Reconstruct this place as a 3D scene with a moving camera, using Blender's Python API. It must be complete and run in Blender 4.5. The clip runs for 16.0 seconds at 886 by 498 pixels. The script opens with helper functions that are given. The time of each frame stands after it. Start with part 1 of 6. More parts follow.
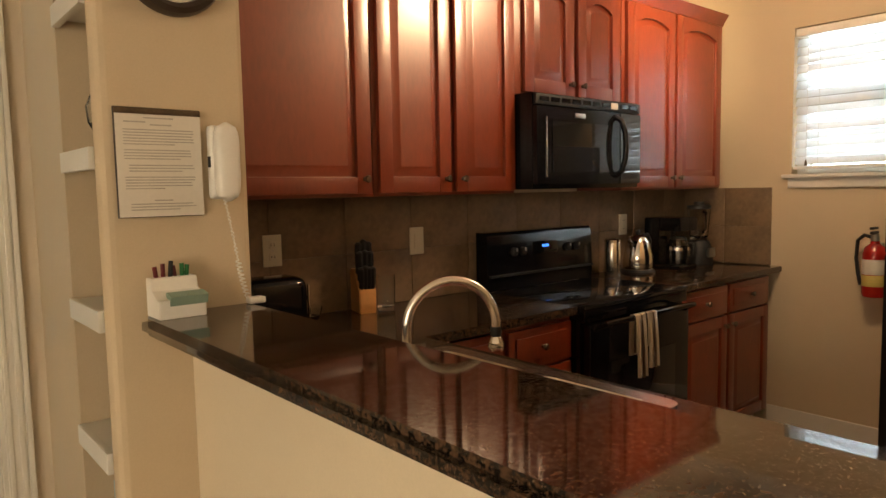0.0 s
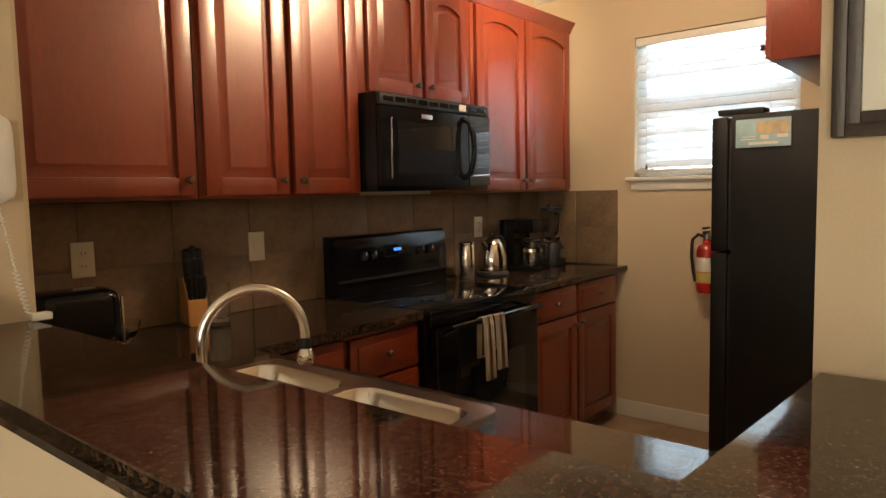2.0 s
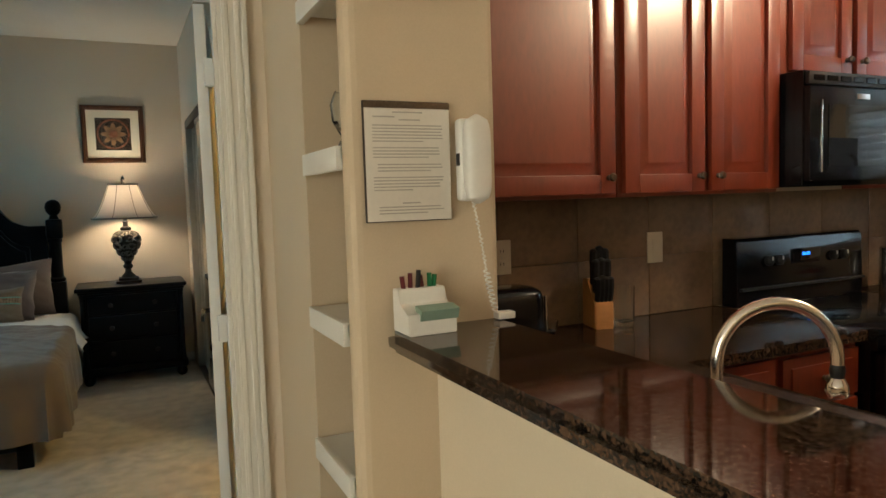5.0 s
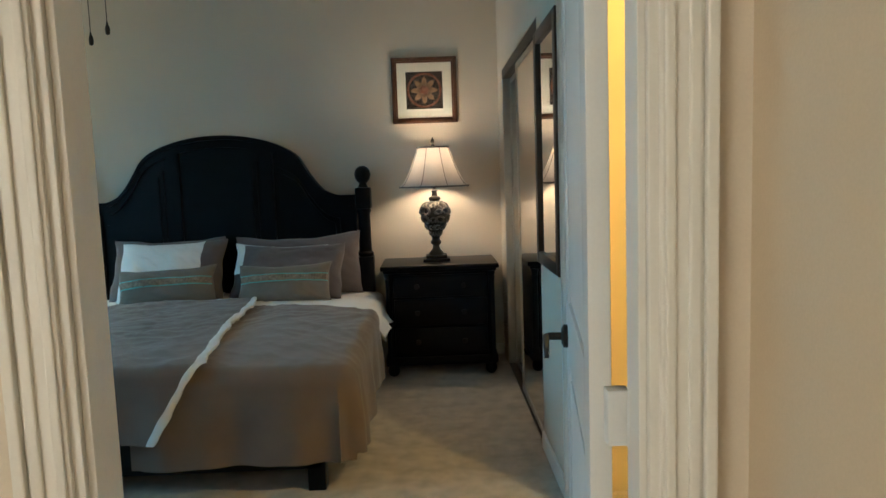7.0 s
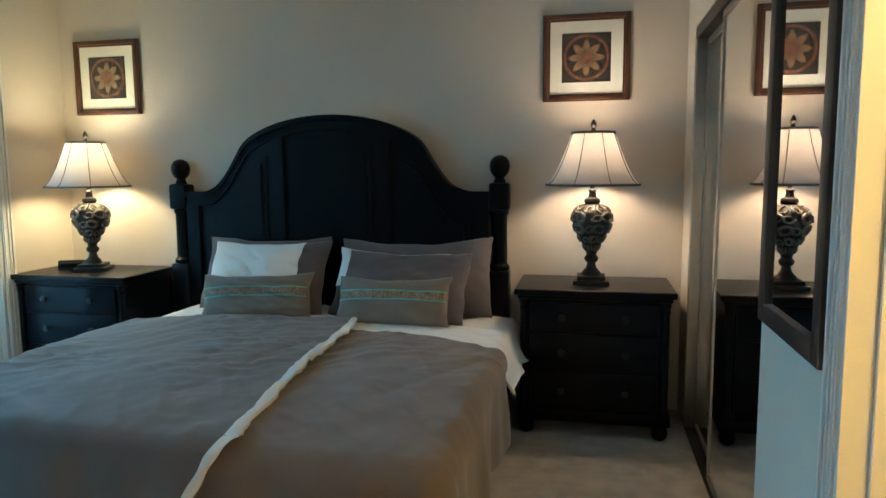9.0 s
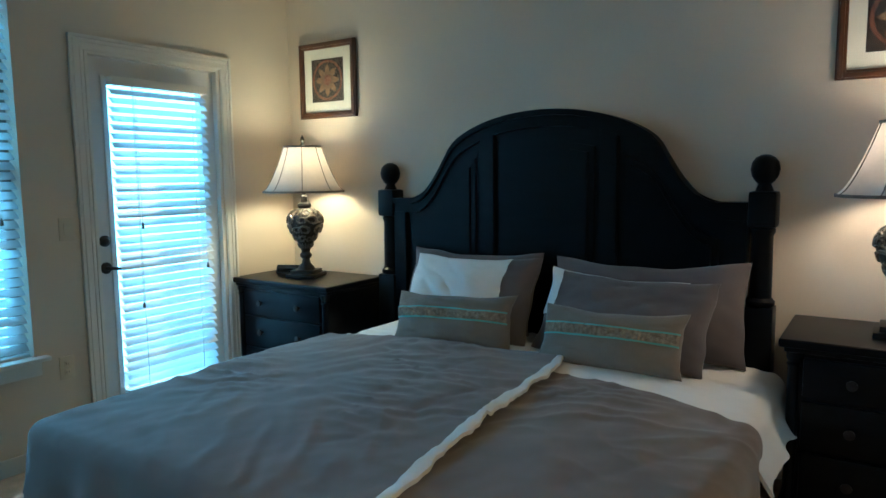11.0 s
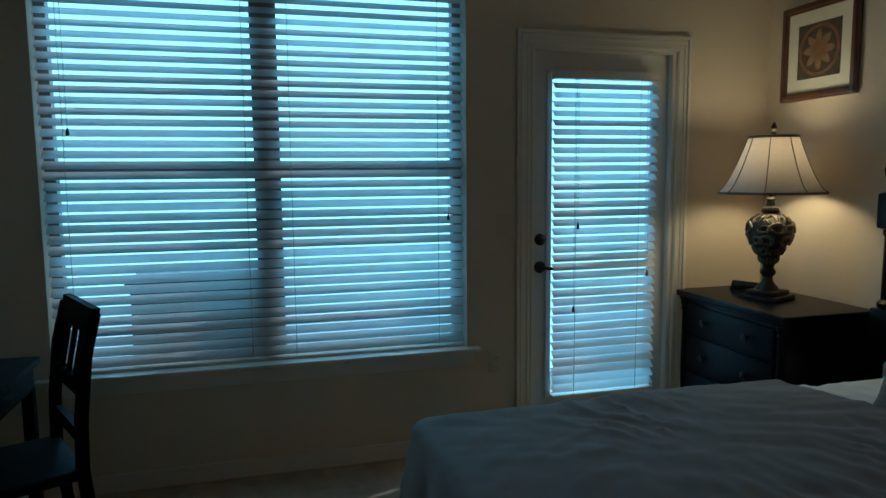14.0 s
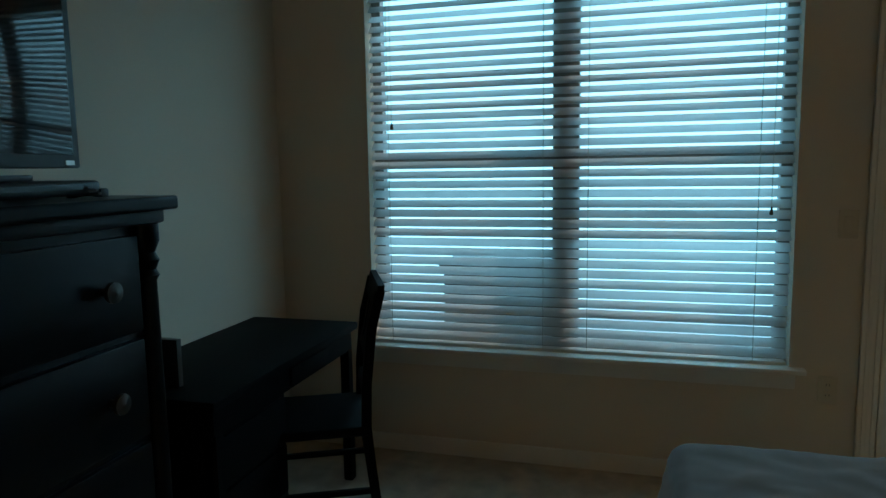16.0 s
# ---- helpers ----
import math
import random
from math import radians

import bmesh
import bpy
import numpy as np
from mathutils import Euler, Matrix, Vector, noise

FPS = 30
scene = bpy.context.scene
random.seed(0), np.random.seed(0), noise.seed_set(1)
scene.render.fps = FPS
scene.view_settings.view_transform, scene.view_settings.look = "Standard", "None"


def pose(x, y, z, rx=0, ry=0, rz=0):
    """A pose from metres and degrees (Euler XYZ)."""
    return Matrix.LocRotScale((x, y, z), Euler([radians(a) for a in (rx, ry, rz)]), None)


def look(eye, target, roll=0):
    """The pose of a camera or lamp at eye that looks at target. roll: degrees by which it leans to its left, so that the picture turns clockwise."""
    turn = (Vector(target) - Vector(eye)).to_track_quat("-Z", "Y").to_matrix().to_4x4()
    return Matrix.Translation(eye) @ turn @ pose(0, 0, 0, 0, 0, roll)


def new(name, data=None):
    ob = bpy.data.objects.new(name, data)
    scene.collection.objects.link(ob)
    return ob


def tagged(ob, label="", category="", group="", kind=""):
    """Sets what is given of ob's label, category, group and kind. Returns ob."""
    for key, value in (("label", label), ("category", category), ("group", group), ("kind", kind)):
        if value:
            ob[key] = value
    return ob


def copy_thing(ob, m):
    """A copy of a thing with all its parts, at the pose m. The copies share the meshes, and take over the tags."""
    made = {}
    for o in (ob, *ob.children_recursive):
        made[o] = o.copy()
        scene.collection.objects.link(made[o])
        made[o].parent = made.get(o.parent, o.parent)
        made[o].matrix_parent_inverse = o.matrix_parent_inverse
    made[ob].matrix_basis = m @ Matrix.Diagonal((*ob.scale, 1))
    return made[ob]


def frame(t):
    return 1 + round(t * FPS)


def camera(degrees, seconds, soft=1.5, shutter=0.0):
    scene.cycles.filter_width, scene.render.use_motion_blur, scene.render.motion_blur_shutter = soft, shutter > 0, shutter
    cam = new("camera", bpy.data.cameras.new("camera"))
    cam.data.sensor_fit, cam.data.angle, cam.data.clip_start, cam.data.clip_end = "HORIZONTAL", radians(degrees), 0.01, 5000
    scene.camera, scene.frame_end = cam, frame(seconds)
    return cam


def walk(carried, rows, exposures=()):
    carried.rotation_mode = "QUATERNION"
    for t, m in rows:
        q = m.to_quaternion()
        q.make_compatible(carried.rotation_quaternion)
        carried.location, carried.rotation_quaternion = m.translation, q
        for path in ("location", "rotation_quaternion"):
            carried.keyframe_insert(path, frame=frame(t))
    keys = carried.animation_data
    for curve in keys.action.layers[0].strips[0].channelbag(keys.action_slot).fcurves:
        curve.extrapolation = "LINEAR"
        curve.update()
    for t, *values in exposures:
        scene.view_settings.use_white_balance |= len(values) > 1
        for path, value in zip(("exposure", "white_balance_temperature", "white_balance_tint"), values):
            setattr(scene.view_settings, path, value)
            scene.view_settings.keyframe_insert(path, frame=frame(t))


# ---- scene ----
cam = camera(66.4, 16.0)
PATH = [
    (0, (0.321, -0.042, 1.387), (1.612, 1.476, 1.215), -1.1),
    (0.5, (0.378, -0.056, 1.38), (1.747, 1.393, 1.224), -1.4),
    (1, (0.433, -0.07, 1.38), (1.868, 1.316, 1.231), -1.6),
    (1.5, (0.473, -0.079, 1.38), (1.971, 1.237, 1.227), -1.5),
    (2, (0.492, -0.081, 1.375), (2.027, 1.19, 1.209), -1.2),
    (2.5, (0.484, -0.076, 1.377), (2.018, 1.194, 1.2), -1.3),
    (3, (0.443, -0.06, 1.385), (1.93, 1.268, 1.22), -1.2),
    (3.5, (0.373, -0.038, 1.39), (1.731, 1.423, 1.252), -1.4),
    (4, (0.299, -0.007, 1.389), (1.542, 1.556, 1.282), -1.8),
    (4.5, (0.271, 0.069, 1.385), (1.35, 1.749, 1.269), -1.9),
    (5, (0.295, 0.278, 1.384), (1.151, 2.079, 1.235), -1.8),
    (5.2, (0.303, 0.372, 1.384), (1.048, 2.223, 1.237), -1.8),
    (7.3, (0.308, 1.777, 1.348), (0.308, 3.766, 1.141), -1.7),
    (7.5, (0.295, 1.89, 1.347), (0.285, 3.88, 1.137), -1.4),
    (8, (0.299, 2.132, 1.365), (0.180, 4.115, 1.131), -0.9),
    (8.2, (0.320, 2.249, 1.371), (0.143, 4.228, 1.14), -0.7),
    (10.3, (0.319, 3.189, 1.394), (-0.516, 4.992, 1.166), -0.6),
    (10.5, (0.319, 3.233, 1.405), (-0.582, 5.004, 1.178), -0.5),
    (11, (0.27, 3.372, 1.401), (-0.826, 5.031, 1.182), -0.6),
    (11.5, (0.157, 3.499, 1.403), (-1.094, 5.045, 1.188), -0.6),
    (12, (0.112, 3.56, 1.424), (-1.271, 4.988, 1.2), -0.6),
    (12.5, (0.114, 3.647, 1.425), (-1.407, 4.925, 1.2), -0.3),
    (13, (0.144, 3.748, 1.422), (-1.538, 4.807, 1.194), -0.3),
    (13.5, (0.137, 3.847, 1.411), (-1.686, 4.641, 1.19), -0.2),
    (14, (0.053, 3.96, 1.404), (-1.866, 4.48, 1.188), -0.5),
    (14.5, (-0.021, 4.029, 1.424), (-1.988, 4.313, 1.201), -0.7),
    (15, (-0.086, 4.097, 1.399), (-2.073, 4.148, 1.184), -0.7),
    (15.5, (-0.11, 4.233, 1.42), (-2.08, 3.983, 1.18), -0.7),
    (16, (-0.076, 4.31, 1.406), (-1.986, 3.768, 1.165), -0.9),
]
EXPOSURES = [(0, 0.24, 6700, 10), (2, 0.24, 6200, 8), (3.5, 0.30, 5900, 6), (5.2, 0.28, 5400, 0), (7.3, 0.60, 5250, 4), (8.2, 0.68, 5300, 5), (10.5, 0.60, 4760, 3), (11.5, 0.03, 4800, 3), (12.5, -0.50, 5060, 5), (13.5, -1.0, 5260, 6), (14.5, -1.38, 5520, 7), (16, -1.02, 6300, 9)]
walk(cam, [(t, look(eye, target, roll)) for t, eye, target, roll in PATH], EXPOSURES)

# ---- light ----
world = bpy.data.worlds.new("sky")
scene.world = world
world.use_nodes = True
wn = world.node_tree
sky = wn.nodes.new("ShaderNodeTexSky")
sky.sky_type, sky.sun_disc = "NISHITA", False
sky.sun_elevation, sky.sun_rotation = radians(48), radians(160)
wn.links.new(sky.outputs[0], wn.nodes["Background"].inputs[0])
wn.nodes["Background"].inputs[1].default_value = 0.08


def lamp(kind, name, m, energy, color, size=0.1, size_y=None):
    d = bpy.data.lights.new(name, kind)
    d.energy, d.color = energy, color
    if kind == "AREA":
        d.shape, d.size, d.size_y = "RECTANGLE", size, size_y or size
    elif kind == "SUN":
        d.angle = radians(size)
    else:
        d.shadow_soft_size = size
    ob = new(name, d)
    ob.matrix_world = m
    return ob


DAY = (0.32, 0.77, 1.0)
WARM = (1.0, 0.68, 0.38)
lamp("SUN", "sun", look((0, 0, 9), (1.2, -3.2, 5.4)), 2.0, (1.0, 0.95, 0.88), 0.5)
lamp("AREA", "patio_daylight", look((-4.8, 4.8, 1.55), (0, 4.8, 1.55)), 265, DAY, 5.2, 3.4)
lamp("AREA", "kitchen_daylight", look((4.75, 1.16, 1.85), (0, 1.16, 1.85)), 27, (0.80, 0.93, 1.0), 1.0, 0.95)
lamp("POINT", "kitchen_bulb", pose(2.92, 0.98, 2.465), 30, (1.0, 0.72, 0.44), 0.10)
# two spots added without a fixture, to brighten the upper cabinet doors
for eye, aim, power in (((2.72, 1.02, 2.45), (2.02, 1.97, 2.16), 95), ((3.12, 1.02, 2.45), (3.58, 1.97, 2.22), 140)):
    spot = lamp("SPOT", "cabinet_fill_spot", look(eye, aim), power, (1.0, 0.70, 0.40), 0.05)
    spot.data.spot_size, spot.data.spot_blend = radians(64), 1.0
# warm fill added from the unseen living room side, brightens the half wall
lamp("AREA", "living_fill", look((-3.5, -1.1, 1.3), (0, -1.1, 1.2)), 78, (1.0, 0.80, 0.56), 3.0, 1.9)
lamp("POINT", "bathroom_bulb", pose(1.55, 3.10, 2.1), 42, (1.0, 0.66, 0.22), 0.08)


# ---- materials ----
def mat(name, color, rough=0.6, metal=0.0, var=0.12, scale=6.0, fine=90.0, bump=0.05, second=None, spec=0.5, coat=0.0, sheen=0.0, stretch=(1, 1, 1)):
    """A surface with slow and fine variation of colour and relief."""
    m = bpy.data.materials.new(name)
    m.use_nodes = True
    t = m.node_tree
    b = t.nodes["Principled BSDF"]
    b.inputs["Roughness"].default_value, b.inputs["Metallic"].default_value = rough, metal
    b.inputs["Specular IOR Level"].default_value = spec
    b.inputs["Coat Weight"].default_value = coat
    b.inputs["Coat Roughness"].default_value, b.inputs["Coat IOR"].default_value = 0.30, 1.62
    b.inputs["Sheen Weight"].default_value = sheen
    co = t.nodes.new("ShaderNodeTexCoord")
    mp = t.nodes.new("ShaderNodeMapping")
    mp.inputs["Scale"].default_value = stretch
    t.links.new(co.outputs["Object"], mp.inputs[0])
    n1, n2 = t.nodes.new("ShaderNodeTexNoise"), t.nodes.new("ShaderNodeTexNoise")
    n1.inputs["Scale"].default_value, n2.inputs["Scale"].default_value = scale, fine
    n1.inputs["Detail"].default_value = 5
    for n in (n1, n2):
        t.links.new(mp.outputs[0], n.inputs["Vector"])
    add = t.nodes.new("ShaderNodeMix")
    add.data_type = "FLOAT"
    add.inputs[0].default_value = 0.35
    t.links.new(n1.outputs[0], add.inputs[2])
    t.links.new(n2.outputs[0], add.inputs[3])
    ramp = t.nodes.new("ShaderNodeValToRGB")
    dark = second or tuple(c * (1 - var) for c in color)
    lite = color if second else tuple(min(1, c * (1 + var)) for c in color)
    ramp.color_ramp.elements[0].position, ramp.color_ramp.elements[1].position = 0.36, 0.64
    ramp.color_ramp.elements[0].color, ramp.color_ramp.elements[1].color = (*dark, 1), (*lite, 1)
    t.links.new(add.outputs[0], ramp.inputs[0])
    t.links.new(ramp.outputs[0], b.inputs["Base Color"])
    if bump:
        bp = t.nodes.new("ShaderNodeBump")
        bp.inputs["Strength"].default_value, bp.inputs["Distance"].default_value = bump, 0.004
        t.links.new(n2.outputs[0], bp.inputs["Height"])
        t.links.new(bp.outputs[0], b.inputs["Normal"])
    return m


def glow(name, color, strength):
    m = bpy.data.materials.new(name)
    m.use_nodes = True
    b = m.node_tree.nodes["Principled BSDF"]
    b.inputs["Base Color"].default_value = (*color, 1)
    b.inputs["Emission Color"].default_value = (*color, 1)
    b.inputs["Emission Strength"].default_value = strength
    return m


def clear(name, color, rough=0.0, trans=1.0, ior=1.45):
    m = bpy.data.materials.new(name)
    m.use_nodes = True
    b = m.node_tree.nodes["Principled BSDF"]
    b.inputs["Base Color"].default_value = (*color, 1)
    b.inputs["Roughness"].default_value, b.inputs["IOR"].default_value = rough, ior
    b.inputs["Transmission Weight"].default_value = trans
    return m


def thin(name, color, through_part, rough=0.6):
    """Thin stuff that lets part of the light through: blinds, lamp shades."""
    m = bpy.data.materials.new(name)
    m.use_nodes = True
    t = m.node_tree
    b, out = t.nodes["Principled BSDF"], t.nodes["Material Output"]
    b.inputs["Base Color"].default_value, b.inputs["Roughness"].default_value = (*color, 1), rough
    tr, mx = t.nodes.new("ShaderNodeBsdfTranslucent"), t.nodes.new("ShaderNodeMixShader")
    co, ns, rp = t.nodes.new("ShaderNodeTexCoord"), t.nodes.new("ShaderNodeTexNoise"), t.nodes.new("ShaderNodeValToRGB")
    ns.inputs["Scale"].default_value = 60
    rp.color_ramp.elements[0].color = (*(c * 0.88 for c in color), 1)
    rp.color_ramp.elements[1].color = (*color, 1)
    t.links.new(co.outputs["Object"], ns.inputs["Vector"])
    t.links.new(ns.outputs[0], rp.inputs[0])
    t.links.new(rp.outputs[0], tr.inputs[0])
    t.links.new(rp.outputs[0], b.inputs["Base Color"])
    mx.inputs[0].default_value = through_part
    t.links.new(b.outputs[0], mx.inputs[1])
    t.links.new(tr.outputs[0], mx.inputs[2])
    t.links.new(mx.outputs[0], out.inputs[0])
    return m


def granite():
    """Near-black stone with brown crystals and a few pale flecks."""
    m = mat("granite", (0.020, 0.013, 0.009), 0.055, 0, 0.5, 40, 190, 0.0, (0.006, 0.005, 0.004), 0.40)
    t = m.node_tree
    b = t.nodes["Principled BSDF"]
    under = t.nodes["Color Ramp"].outputs[0]
    warp = t.nodes.new("ShaderNodeTexNoise")
    warp.inputs["Scale"].default_value = 26
    t.links.new(t.nodes["Mapping"].outputs[0], warp.inputs["Vector"])
    bend = t.nodes.new("ShaderNodeVectorMath")
    bend.operation = "MULTIPLY_ADD"
    bend.inputs[1].default_value = (0.004, 0.004, 0.004)
    t.links.new(warp.outputs["Color"], bend.inputs[0])
    t.links.new(t.nodes["Mapping"].outputs[0], bend.inputs[2])
    for scale, low, high, color in ((115, 0.47, 0.62, (0.078, 0.044, 0.025)), (60, 0.52, 0.64, (0.078, 0.043, 0.024)), (230, 0.60, 0.70, (0.14, 0.10, 0.068))):
        n, rp, x = t.nodes.new("ShaderNodeTexNoise"), t.nodes.new("ShaderNodeValToRGB"), t.nodes.new("ShaderNodeMix")
        n.inputs["Scale"].default_value, n.inputs["Detail"].default_value, n.inputs["Roughness"].default_value = scale, 4, 0.6
        rp.color_ramp.elements[0].position, rp.color_ramp.elements[1].position = low, high
        x.data_type = "RGBA"
        t.links.new(bend.outputs[0], n.inputs["Vector"])
        t.links.new(n.outputs[0], rp.inputs[0])
        t.links.new(rp.outputs[0], x.inputs[0])
        t.links.new(under, x.inputs[6])
        x.inputs[7].default_value = (*color, 1)
        under = x.outputs[2]
    t.links.new(under, b.inputs["Base Color"])
    return m


